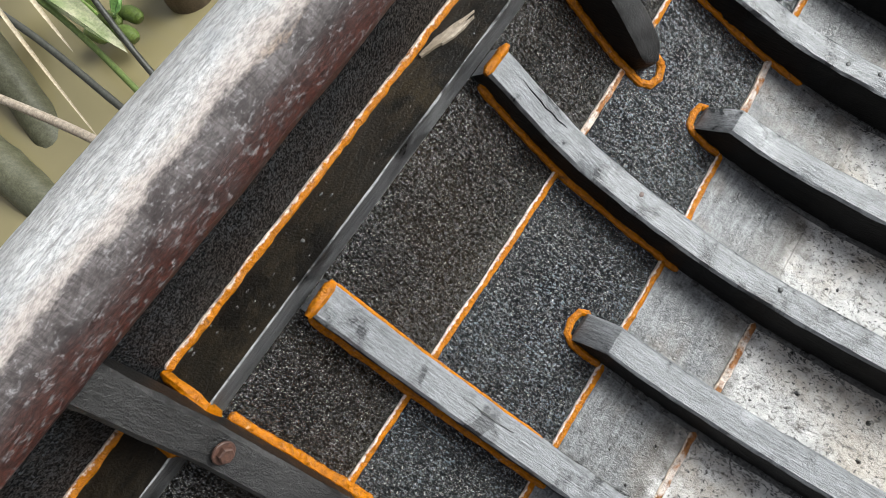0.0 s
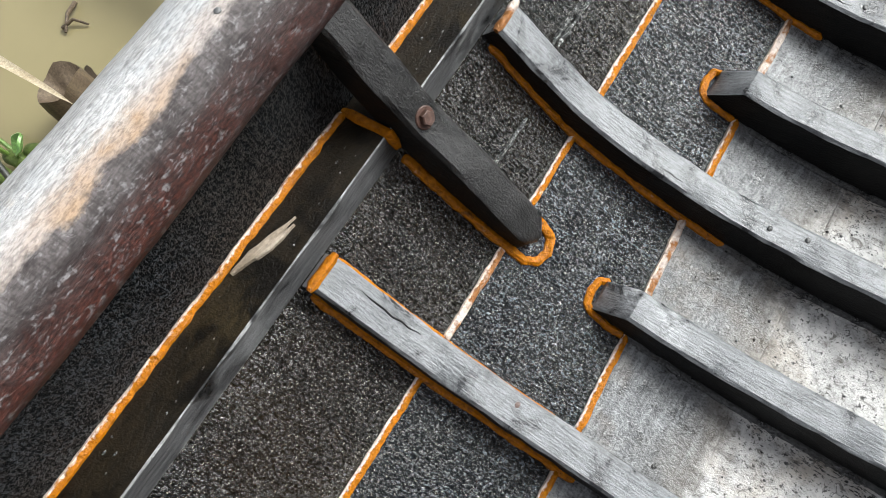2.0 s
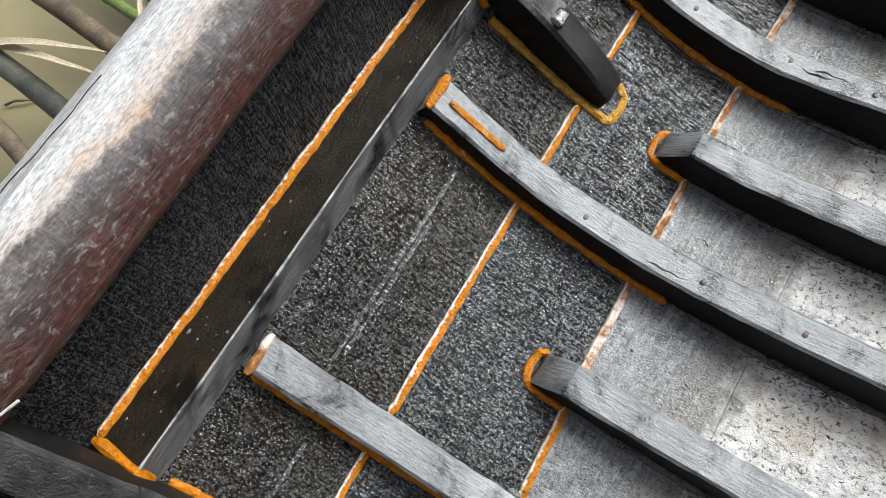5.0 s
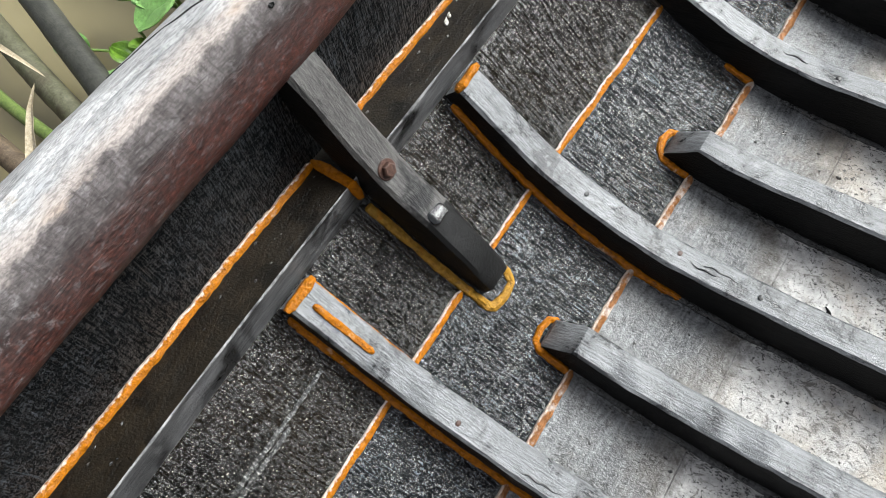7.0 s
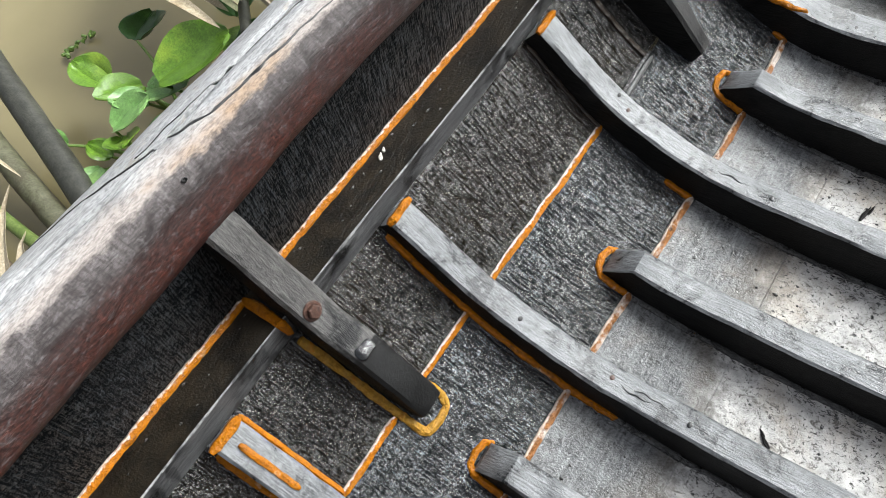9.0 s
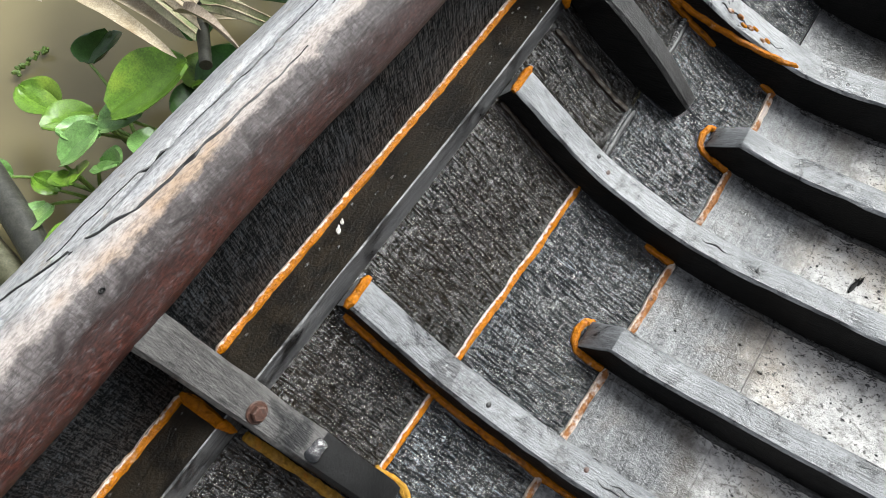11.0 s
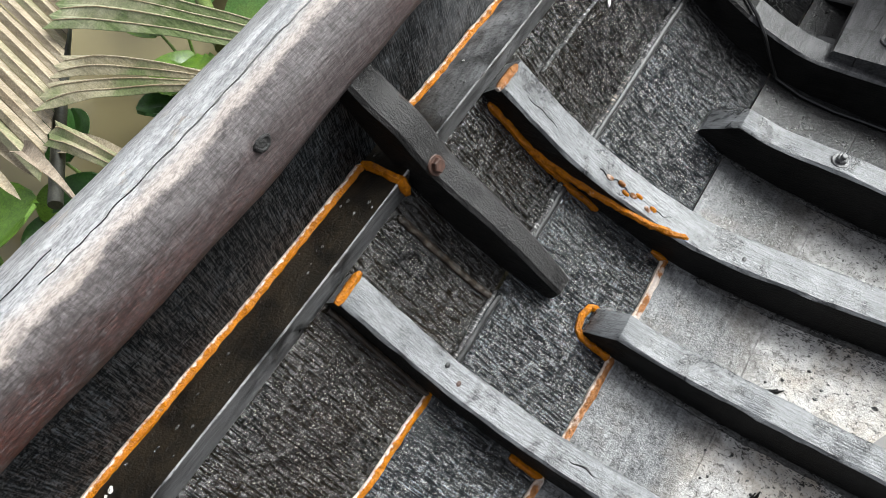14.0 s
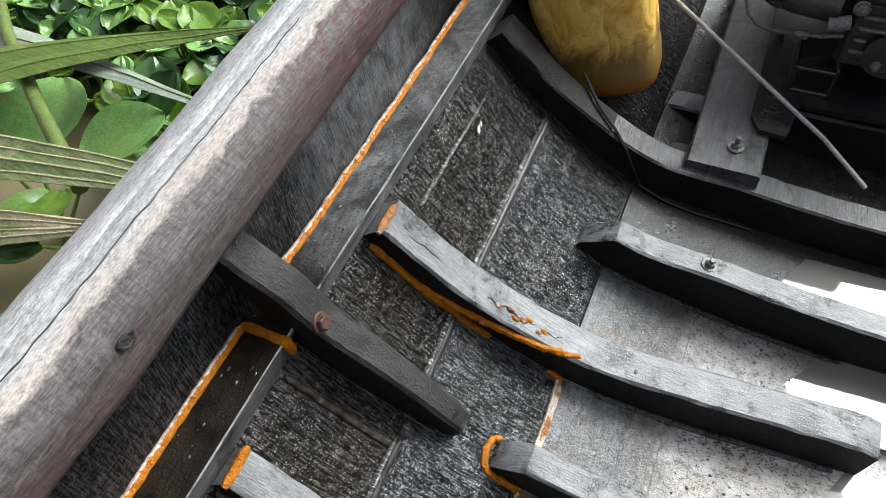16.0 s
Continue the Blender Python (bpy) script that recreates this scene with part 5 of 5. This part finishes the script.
pole("wooden_pole", "dark wet pole leaning in the water", (-0.80, 0.985, -0.22), (-1.55, 1.04, 0.0), 0.027, DARKPOLE, 0.4, 5)
pole("wooden_pole", "brown weathered pole over the water", (-0.80, 1.165, -0.20), (-1.7, 1.24, 0.02), 0.026, BROWNPOLE, 0, 6)
pole("wooden_pole", "thick dark wet pole leaning in the water", (-0.74, 1.335, -0.20), (-1.65, 1.66, 0.02), 0.034, DARKPOLE, 0.5, 7)
pole("bamboo_pole", "mossy grey bamboo pole beside a dark one", (-0.74, 1.285, -0.22), (-1.5, 1.47, -0.05), 0.031, None, 0.3, 8)
pole("green_cane", "thin fresh green cane over the water", (-0.76, 1.262, -0.17), (-1.4, 1.30, -0.05), 0.015, GREENCANE, 0.25, 9)
pole("dark_cane", "thin dark cane slanting into the water", (-0.72, 0.255, -0.20), (-1.15, 0.375, 0.02), 0.007, DARKPOLE, 0.2, 10)
pole("dark_cane", "thin dark cane slanting into the water", (-0.72, 0.175, -0.15), (-1.15, 0.185, 0.0), 0.008, DARKPOLE, 0.2, 11)
pole("green_cane", "thin olive cane slanting into the water", (-0.74, 0.215, -0.15), (-1.2, 0.275, 0.0), 0.007, GREENCANE, 0.2, 12)
branch = pole("dry_branch", "bent pale dry branch with a dark broken stub", (-0.60, 0.09, -0.08), (-1.08, 0.02, 0.02), 0.0095, PALEWOOD, 0, 13, "branch")
part("broken_stub", tube([(-0.045, 0.012, -0.03), (-0.045, 0.014, 0.02), (-0.047, 0.016, 0.055)], 0.013, 9, None, 0.4), DARKPOLE, branch, "dark broken stub")

stump = thing("cut_stump", "brown cut bamboo stump with muddy hollow top", "stump", "poles in the water", at=(-0.97, 0.51, -0.32))
rings = []
for z, r in ((0, 0.062), (0.10, 0.060), (0.19, 0.058), (0.215, 0.055), (0.20, 0.040), (0.185, 0.024), (0.18, 0.004)):
    rings.append([Vector((math.cos(t) * r * (1 + 0.12 * noise.noise((math.cos(t), math.sin(t), z * 20))), math.sin(t) * r, z + (0.018 * noise.noise((t, z * 30, 2)) if z > 0.18 else 0) + 0.25 * math.cos(t) * r * (z > 0.15))) for t in (2 * math.pi * j / 20 for j in range(20))])
part("stump_body", loft(rings), BROWNPOLE, stump)


def strap_leaf(root, a, b, width, sag=0.02, fold=0.35, mat=None, twist=0.0, seed=0, blunt=False):
    """A long pleated leaf strip from a to b, folded along its middle, tapering to b."""
    a, b = Vector(a), Vector(b)
    d = (b - a).normalized()
    side = d.cross(Z).normalized()
    rows, n = [], 16
    for j in range(n + 1):
        f = j / n
        w = width * (0.68 if blunt else 0.55) * (min(1.0, (0.8 if blunt else 0.3) + f * 3) * (1 - f) ** 0.55 + 0.02)
        c = a.lerp(b, f) + Z * (sag * math.sin(math.pi * f) + 0.004 * noise.noise((f * 6, seed, 1)))
        ang = twist * f + 0.25 * noise.noise((f * 3, seed, 9))
        s = side * math.cos(ang) + Z * math.sin(ang)
        up = -side * math.sin(ang) + Z * math.cos(ang)
        rows.append([c - s * w + up * w * fold, c - s * w * 0.5 + up * w * fold * 0.35, c, c + s * w * 0.5 + up * w * fold * 0.4, c + s * w + up * w * fold])
    k = 5
    verts = [p for r in rows for p in r] + [p - Z * 0.0012 for r in rows for p in r]
    m = len(rows) * k
    faces = [(i * k + j, i * k + j + 1, (i + 1) * k + j + 1, (i + 1) * k + j) for i in range(n) for j in range(k - 1)]
    faces += [(m + i * k + j, m + (i + 1) * k + j, m + (i + 1) * k + j + 1, m + i * k + j + 1) for i in range(n) for j in range(k - 1)]
    faces += [(i * k, (i + 1) * k, m + (i + 1) * k, m + i * k) for i in range(n)] + [(i * k + k - 1, m + i * k + k - 1, m + (i + 1) * k + k - 1, (i + 1) * k + k - 1) for i in range(n)]
    o = root.location
    return part("leaflet", ([v - o for v in verts], faces), mat or STRAW, root)


GREENPALM = wood("fading_palm_leaf", (0.10, 0.15, 0.045), (0.30, 0.35, 0.17), (0.46, 0.44, 0.30), 0.4, (0.35, 0.5), (7, 190, 60), 0.4, 0.3)
PALEPALM = wood("bleached_green_palm_leaf", (0.30, 0.27, 0.16), (0.54, 0.48, 0.34), (0.18, 0.22, 0.09), 0.35, (0.4, 0.55), (7, 190, 60), 0.4, 0.3)
DRYPALM = wood("dry_pleated_palm_leaf", (0.34, 0.275, 0.19), (0.56, 0.48, 0.36), (0.17, 0.15, 0.09), 0.15, (0.45, 0.6), (9, 170, 60), 0.4, 0.3)
palm = thing("palm_frond", "dry tan palm frond with folded leaflets beside the boat", "palm frond", at=(-1.0, 2.1, 0.0))
part("midrib", tube([Vector(p) - palm.location for p in ((-1.42, 2.53, 0.02), (-1.15, 2.25, 0.01), (-0.93, 2.04, 0.0), (-0.76, 1.88, -0.01))], 0.014, 10), DARKPOLE, palm, "dark midrib")


def pleat(root, a0, a1, b0, b1, folds, mat, depth=0.012, arch=0.03, seed=0, torn_by=0.06, vein=None):
    """One pleated leaflet: its wide torn end lies between a0 and a1, its narrow end between b0 and b1; sharp folds run along it."""
    a0, a1, b0, b1 = (Vector(p) for p in (a0, a1, b0, b1))
    n, k = 14, 2 * folds + 1
    rows = []
    for j in range(n + 1):
        f = j / n
        row = []
        for c in range(k):
            g = c / (k - 1)
            start, end = a0.lerp(a1, g), b0.lerp(b1, g)
            torn = (torn_by if c % 2 else 0.0) * (1 - f) + 0.03 * (1 - f) * noise.noise((c * 1.7, seed, 4))
            p = start.lerp(end, f + torn)
            lift = depth * (1 - 0.7 * f) * (1 if c % 2 else 0) * min(1.0, 0.35 + 3 * f)
            bend = arch * math.sin(math.pi * min(1.0, 0.25 + 0.75 * f)) - arch * 0.7
            row.append(p + Z * (lift + bend + 0.006 * noise.noise((f * 4, g * 3, seed))))
        rows.append(row)
    verts = [p for r in rows for p in r] + [p - Z * 0.0012 for r in rows for p in r]
    m = len(rows) * k
    faces = [(i * k + j, i * k + j + 1, (i + 1) * k + j + 1, (i + 1) * k + j) for i in range(n) for j in range(k - 1)]
    faces += [(m + i * k + j, m + (i + 1) * k + j, m + (i + 1) * k + j + 1, m + i * k + j + 1) for i in range(n) for j in range(k - 1)]
    faces += [(i * k, (i + 1) * k, m + (i + 1) * k, m + i * k) for i in range(n)] + [(i * k + k - 1, m + i * k + k - 1, m + (i + 1) * k + k - 1, (i + 1) * k + k - 1) for i in range(n)]
    o = root.location
    leaf = part("leaflet", ([v - o for v in verts], faces), mat, root, smooth=False)
    for c in range(1, k - 1, 2):
        rib = [rows[j][c] - o + Z * 0.0008 for j in range(0, n + 1)]
        part("vein", tube(rib, 0.0014, 5), vein or STRAW, leaf)
    return leaf


pleat(palm, (-1.144, 2.302, 0.08), (-1.063, 2.163, 0.08), (-0.60, 2.40, 0.08), (-0.60, 2.325, 0.08), 4, GREENPALM, 0.016, 0.03, 1)
pleat(palm, (-0.958, 2.123, 0.08), (-0.925, 2.066, 0.08), (-0.60, 2.248, 0.08), (-0.60, 2.228, 0.08), 2, PALEPALM, 0.013, 0.03, 2)
pleat(palm, (-0.922, 2.060, 0.075), (-0.885, 1.995, 0.075), (-0.60, 2.226, 0.08), (-0.60, 2.205, 0.08), 2, PALEPALM, 0.013, 0.02, 3)
pleat(palm, (-0.845, 2.005, 0.06), (-0.815, 1.950, 0.06), (-0.58, 2.00, 0.07), (-0.58, 1.975, 0.07), 2, PALEPALM, 0.012, 0.02, 4)
strap_leaf(palm, (-0.81, 1.915, 0.085), (-0.60, 1.88, 0.08), 0.028, 0.03, 0.9, PALEWOOD, 1.2, 9, True)
for i in range(13):
    f0, f1 = i / 13, (i + 0.96) / 13
    lo, hi = Vector((-1.165, 2.325, 0.05)), Vector((-0.765, 1.89, 0.04))
    off = Vector((-0.62, 0.16 - 0.05 * i / 13, 0.02 + 0.008 * (i % 3)))
    pleat(palm, lo.lerp(hi, f0), lo.lerp(hi, f1), lo.lerp(hi, f0) + off, lo.lerp(hi, f1) + off, 1, DRYPALM if i % 4 else PALEPALM, 0.014, 0.012, 20 + i, 0.0)
frond = thing("palm_frond", "half-green palm frond over the water plants", "palm frond", at=(-0.9, 2.5, 0.1))
FRESHPALM = wood("green_palm_leaf", (0.06, 0.10, 0.015), (0.17, 0.24, 0.05), (0.30, 0.30, 0.06), 0.15, (0.3, 0.45), (7, 190, 60), 0.5, 0.3)
SILVERPALM = wood("silvery_palm_leaf", (0.24, 0.29, 0.22), (0.46, 0.52, 0.44), (0.30, 0.36, 0.25), 0.3, (0.35, 0.5), (7, 190, 60), 0.5, 0.3)
pleat(frond, (-1.17, 2.50, 0.10), (-1.06, 2.385, 0.10), (-0.585, 2.785, 0.12), (-0.580, 2.770, 0.12), 2, FRESHPALM, 0.012, 0.02, 31, vein=STALK)
pleat(frond, (-1.30, 2.66, 0.07), (-1.22, 2.565, 0.07), (-0.575, 2.575, 0.09), (-0.57, 2.555, 0.09), 1, SILVERPALM, 0.008, 0.02, 32, vein=GREENCANE)
part("leaf_stalk", tube([Vector(p) - frond.location for p in stretch([(-1.36, 2.80, 0.10), (-1.12, 2.60, 0.085), (-0.90, 2.45, 0.07), (-0.68, 2.31, 0.05)], 0.03)], 0.013, 10, lambda f: 1 + 0.25 * f), GREENCANE, frond, "thick olive-green leaf stalk")
scrap = thing("dry_leaf", "long dry straw leaf hanging over the water", "dry leaf", "dry leaves", at=(-1.1, 1.1, -0.1))
for i, (a, b, w) in enumerate((((-1.34, 1.02, -0.08), (-0.96, 1.15, -0.08), 0.028), ((-1.34, 1.035, -0.09), (-0.94, 1.10, -0.09), 0.025))):
    strap_leaf(scrap, a, b, w, 0.02, 0.5, STRAW, 0.4, 70 + i)
scrap = thing("dry_leaf", "dry straw leaf leaning on a pole", "dry leaf", "dry leaves", at=(-0.95, 1.2, -0.1))
for i, (a, b, w) in enumerate((((-0.78, 1.13, -0.10), (-1.0, 1.33, -0.05), 0.026), ((-0.76, 1.17, -0.10), (-0.87, 1.27, -0.06), 0.022), ((-1.3, 1.36, -0.05), (-1.02, 1.36, -0.07), 0.02))):
    strap_leaf(scrap, a, b, w, 0.02, 0.5, STRAW, 0.4, 80 + i, i < 2)
scrap = thing("dry_leaf", "pale straw leaf over a cut stump", "dry leaf", "dry leaves", at=(-1.0, 0.4, -0.1))
for i, (a, b, w, m) in enumerate((((-1.35, 0.47, -0.05), (-0.86, 0.485, -0.08), 0.030, STRAW), ((-1.22, 0.28, -0.08), (-0.87, 0.265, -0.10), 0.035, GREENPALM), ((-1.22, 0.235, -0.02), (-0.71, 0.09, -0.08), 0.010, STRAW), ((-1.25, 0.31, -0.05), (-0.80, 0.262, -0.08), 0.06, GREENPALM), ((-1.1, 0.27, -0.02), (-0.93, 0.21, -0.1), 0.012, STRAW))):
    strap_leaf(scrap, a, b, w, 0.02, 0.4, m, 0.3, 90 + i)
scrap = thing("dry_leaf", "curled brown leaf floating on the water", "dry leaf", "dry leaves", at=(-1.0, 0.55, -0.2))
for i, (a, b, w) in enumerate((((-1.02, 0.50, -0.22), (-0.90, 0.59, -0.20), 0.06), ((-1.06, 0.56, -0.22), (-0.93, 0.55, -0.20), 0.05))):
    strap_leaf(scrap, a, b, w, 0.02, 0.8, BROWNPOLE, 0.8, 100 + i, True)
scrap = thing("dry_leaf", "bleached palm leaves lying on the water", "dry leaf", "dry leaves", at=(-1.2, 2.05, -0.15))
for i, (a, b) in enumerate((((-1.25, 2.02), (-0.86, 1.95)), ((-1.36, 1.93), (-0.80, 1.85)), ((-1.30, 1.97), (-0.82, 1.90)), ((-0.88, 1.99), (-0.64, 2.02)), ((-1.55, 1.86), (-1.25, 1.84)))):
    strap_leaf(scrap, (*a, -0.02), (*b, 0.02), 0.045, 0.02, 0.45, STRAW, 0.1, 110 + i, True)


def blade(length, width, cup, seed):
    """A rounded, cupped leaf blade, thin but solid, from its stalk outwards along +y."""
    n, k = 10, 9
    verts = []
    for i in range(n + 1):
        f = i / n
        w = width / 2 * (math.sin(math.pi * min(1, f * 0.93 + 0.05)) ** 0.55)
        for j in range(k):
            s = j / (k - 1) * 2 - 1
            z = cup * (s * s * 0.7 * w / (width / 2) + 0.35 * (f - 0.5) ** 2) + 0.006 * noise.noise((s * 2, f * 3, seed)) + 0.003 * math.sin(s * 9 + f * 2)
            verts.append(Vector((s * w, f * length, z)))
    m = len(verts)
    verts += [v - Z * 0.0015 for v in verts]
    quad = [(i * k + j, i * k + j + 1, (i + 1) * k + j + 1, (i + 1) * k + j) for i in range(n) for j in range(k - 1)]
    faces = quad + [tuple(m + v for v in q[::-1]) for q in quad]
    faces += [(i * k, (i + 1) * k, m + (i + 1) * k, m + i * k) for i in range(n)] + [(i * k + k - 1, m + i * k + k - 1, m + (i + 1) * k + k - 1, (i + 1) * k + k - 1) for i in range(n)]
    faces += [tuple(range(k))[::-1] and (j, m + j, m + j + 1, j + 1) for j in range(k - 1)] + [(n * k + j, n * k + j + 1, m + n * k + j + 1, m + n * k + j) for j in range(k - 1)]
    return verts, faces


LEAF_DARK = wood("dark_hyacinth_leaf", (0.025, 0.085, 0.015), (0.05, 0.14, 0.03), (0.07, 0.17, 0.03), 0.3, (0.25, 0.4), (30, 30, 30), 0.5, 0.2)
LEAF_PALE = wood("pale_hyacinth_leaf", (0.17, 0.35, 0.09), (0.26, 0.46, 0.15), (0.29, 0.44, 0.12), 0.3, (0.25, 0.4), (30, 30, 30), 0.5, 0.2)


def leaf_on_stalk(plant, foot, tip, size, turn, lean, mat, seed, bulb=0.0):
    """One stalk from the foot to the tip with a round blade at its end."""
    foot, tip = Vector(foot), Vector(tip)
    bow = foot.lerp(tip, 0.5) + (tip - foot).cross(Z) * 0.15 + Z * 0.01
    pts = [foot.lerp(bow, t).lerp(bow.lerp(tip, t), t) for t in np.linspace(0, 1, 10)]
    part("stalk", tube(pts, 0.0055 + bulb * 0.5, 8, lambda f: (1 + bulb * 90 * math.exp(-((f - 0.3) / 0.2) ** 2)) * (1.1 - 0.5 * f)), STALK, plant)
    v, f = blade(size * 1.05, size, size * 0.28, seed)
    m = Matrix.Translation(tip) @ Euler((radians(lean), 0, radians(turn))).to_matrix().to_4x4()
    part("leaf", ([m @ p for p in v], f), mat, plant)


def hyacinth(at, leaves, label, seed=0):
    plant = thing("water_hyacinth", label, "water plant", "water hyacinths", at=(*at, WATER_Z))
    for i, (x, y, z, size, turn, lean, tone) in enumerate(leaves):
        o = Vector((*at, WATER_Z))
        tip = Vector((x, y, z)) - o
        q = Matrix.Rotation(radians(turn), 4, "Z") @ Vector((0, -size * 0.5, 0))
        leaf_on_stalk(plant, (0.012 * math.cos(i * 2.1), 0.012 * math.sin(i * 2.1), 0), tip + q, size, turn, lean, (LEAF, LEAF_DARK, LEAF_PALE)[tone], seed + i * 1.3)
    return plant


hyacinth((-1.02, 1.74), ((-1.17, 1.86, -0.10, 0.125, 30, -8, 1), (-1.17, 1.67, -0.12, 0.10, 95, 25, 0), (-1.04, 1.655, -0.12, 0.11, 160, 20, 0), (-0.92, 1.715, -0.10, 0.115, -60, 10, 2), (-0.99, 1.64, -0.12, 0.085, 140, 30, 2)),
         "bright green water hyacinth with rounded leaves afloat", 1)
hyacinth((-0.97, 1.58), ((-0.93, 1.615, -0.10, 0.11, -30, 20, 2), (-1.13, 1.475, -0.15, 0.075, 120, 15, 2), (-0.94, 1.445, -0.15, 0.085, 190, 10, 2), (-0.90, 1.55, -0.12, 0.09, -120, 25, 0), (-0.86, 1.62, -0.12, 0.08, -80, 20, 2), (-1.0, 1.52, -0.16, 0.06, 100, 30, 0)),
         "green water hyacinth with cupped leaves close to the boat", 2)
hyacinth((-0.84, 1.80), ((-0.86, 1.785, -0.06, 0.19, -30, 12, 0), (-0.80, 1.93, -0.10, 0.12, -20, 15, 1), (-0.79, 1.70, -0.10, 0.10, -140, 15, 2), (-0.82, 1.45, -0.16, 0.11, 200, 10, 0)), "large-leaved green water hyacinth beside the boat", 3)
hyacinth((-0.88, 1.99), ((-0.98, 2.035, -0.10, 0.13, 40, 10, 1), (-0.84, 1.92, -0.12, 0.13, 190, 15, 0), (-0.76, 2.03, -0.10, 0.10, -70, 15, 0), (-0.80, 1.84, -0.12, 0.12, 170, 15, 1)), "dark green water hyacinth under dry palm leaves", 4)
hyacinth((-0.92, 2.32), ((-0.86, 2.295, -0.10, 0.15, 200, 10, 0), (-0.99, 2.50, -0.06, 0.21, 20, 12, 2), (-0.80, 2.52, -0.08, 0.19, -40, 12, 2), (-0.88, 2.21, -0.14, 0.10, 150, 20, 1), (-1.12, 2.40, -0.12, 0.12, 80, 15, 0)), "water hyacinth with very large pale green leaves", 5)
hyacinth((-1.05, 0.34), ((-1.08, 0.36, -0.12, 0.10, 60, 25, 0), (-0.99, 0.37, -0.17, 0.05, -20, 40, 2), (-1.16, 0.31, -0.14, 0.09, 120, 15, 0), (-1.30, 0.36, -0.12, 0.11, 60, 10, 0)), "small water hyacinth with swollen bulbs at its foot", 6)
bulbs = bpy.data.objects["water_hyacinth.005"]
for i, (x, y) in enumerate(((0.02, 0.0), (0.055, 0.035), (0.02, -0.045), (0.085, -0.01))):
    part("bulb", tube([(x - 0.03, y - 0.008, 0.055), (x - 0.02, y - 0.005, 0.058), (x - 0.005, y, 0.06), (x + 0.01, y, 0.06), (x + 0.022, y, 0.058), (x + 0.028, y, 0.056)], 0.019, 12, lambda f: 0.25 + 0.75 * math.sin(math.pi * min(1, max(0, f * 0.9 + 0.08))) ** 0.5), GREENCANE, bulbs, "swollen pale green bulb")

# the dense mat of plants past the palm
protos = []
for k in range(4):
    spec = []
    for i in range(9):
        t = i * 2.4 + k
        r = rng.uniform(0.03, 0.13)
        spec.append((-3 + math.cos(t) * r, 0 + math.sin(t) * r, WATER_Z + rng.uniform(0.06, 0.20), rng.uniform(0.06, 0.12), math.degrees(t) - 90, rng.uniform(5, 45), rng.choice((0, 0, 1, 2))))
    protos.append(hyacinth((-3, 0), spec, "crowded green water hyacinth in a floating mat", 10 + k))
spots = []
while len(spots) < 110:
    x, y = rng.uniform(-2.1, -0.62), rng.uniform(2.50, 4.0)
    if y < 2.60 - 0.55 * (x + 0.62) * 0.35 or any((x - a) ** 2 + (y - b) ** 2 < 0.0045 for a, b in spots):
        continue
    spots.append((x, y))
for i, (x, y) in enumerate(spots):
    m = pose(x, y, WATER_Z - 0.01, 0, 0, rng.uniform(0, 360))
    if i < 4:
        protos[i].matrix_basis = m
    else:
        copy_thing(protos[i % 4], m)


# ---- twigs afloat ----
for at, way, r in (((-1.338, 0.987, -0.256), ((-0.03, -0.02, 0.004), (0.0, 0.0, 0.012), (0.05, 0.03, 0.004)), 0.004), ((-1.29, 0.684, -0.256), ((-0.02, 0.05, 0.004), (0.0, 0.01, 0.012), (0.03, -0.03, 0.004)), 0.006),
                   ((-1.27, 0.69, -0.256), ((-0.01, -0.03, 0.004), (0.01, 0.0, 0.014), (0.05, 0.01, 0.004)), 0.005)):
    twig = thing("twig", "small brown twig floating on muddy water", "twig", "twigs afloat", at=at)
    part("stem", tube(stretch([Vector(p) for p in way], 0.01), r, 8, lambda f: 1 - 0.5 * f, 0.2, 3), BROWNPOLE, twig)
sprig = thing("floating_sprig", "small yellow-green sprig floating on the water", "plant", at=(-1.52, 1.80, -0.255))
for i in range(14):
    t = i * 2.4
    q = Vector((0.035 * math.sin(t * 1.3), 0.05 * math.cos(t * 0.9), 0.006 + 0.004 * (i % 3)))
    part("bud", tube([q, q + Vector((0.012 * math.cos(t), 0.012 * math.sin(t), 0.008))], 0.007, 7, lambda f: 1 - 0.4 * f), STALK, sprig)
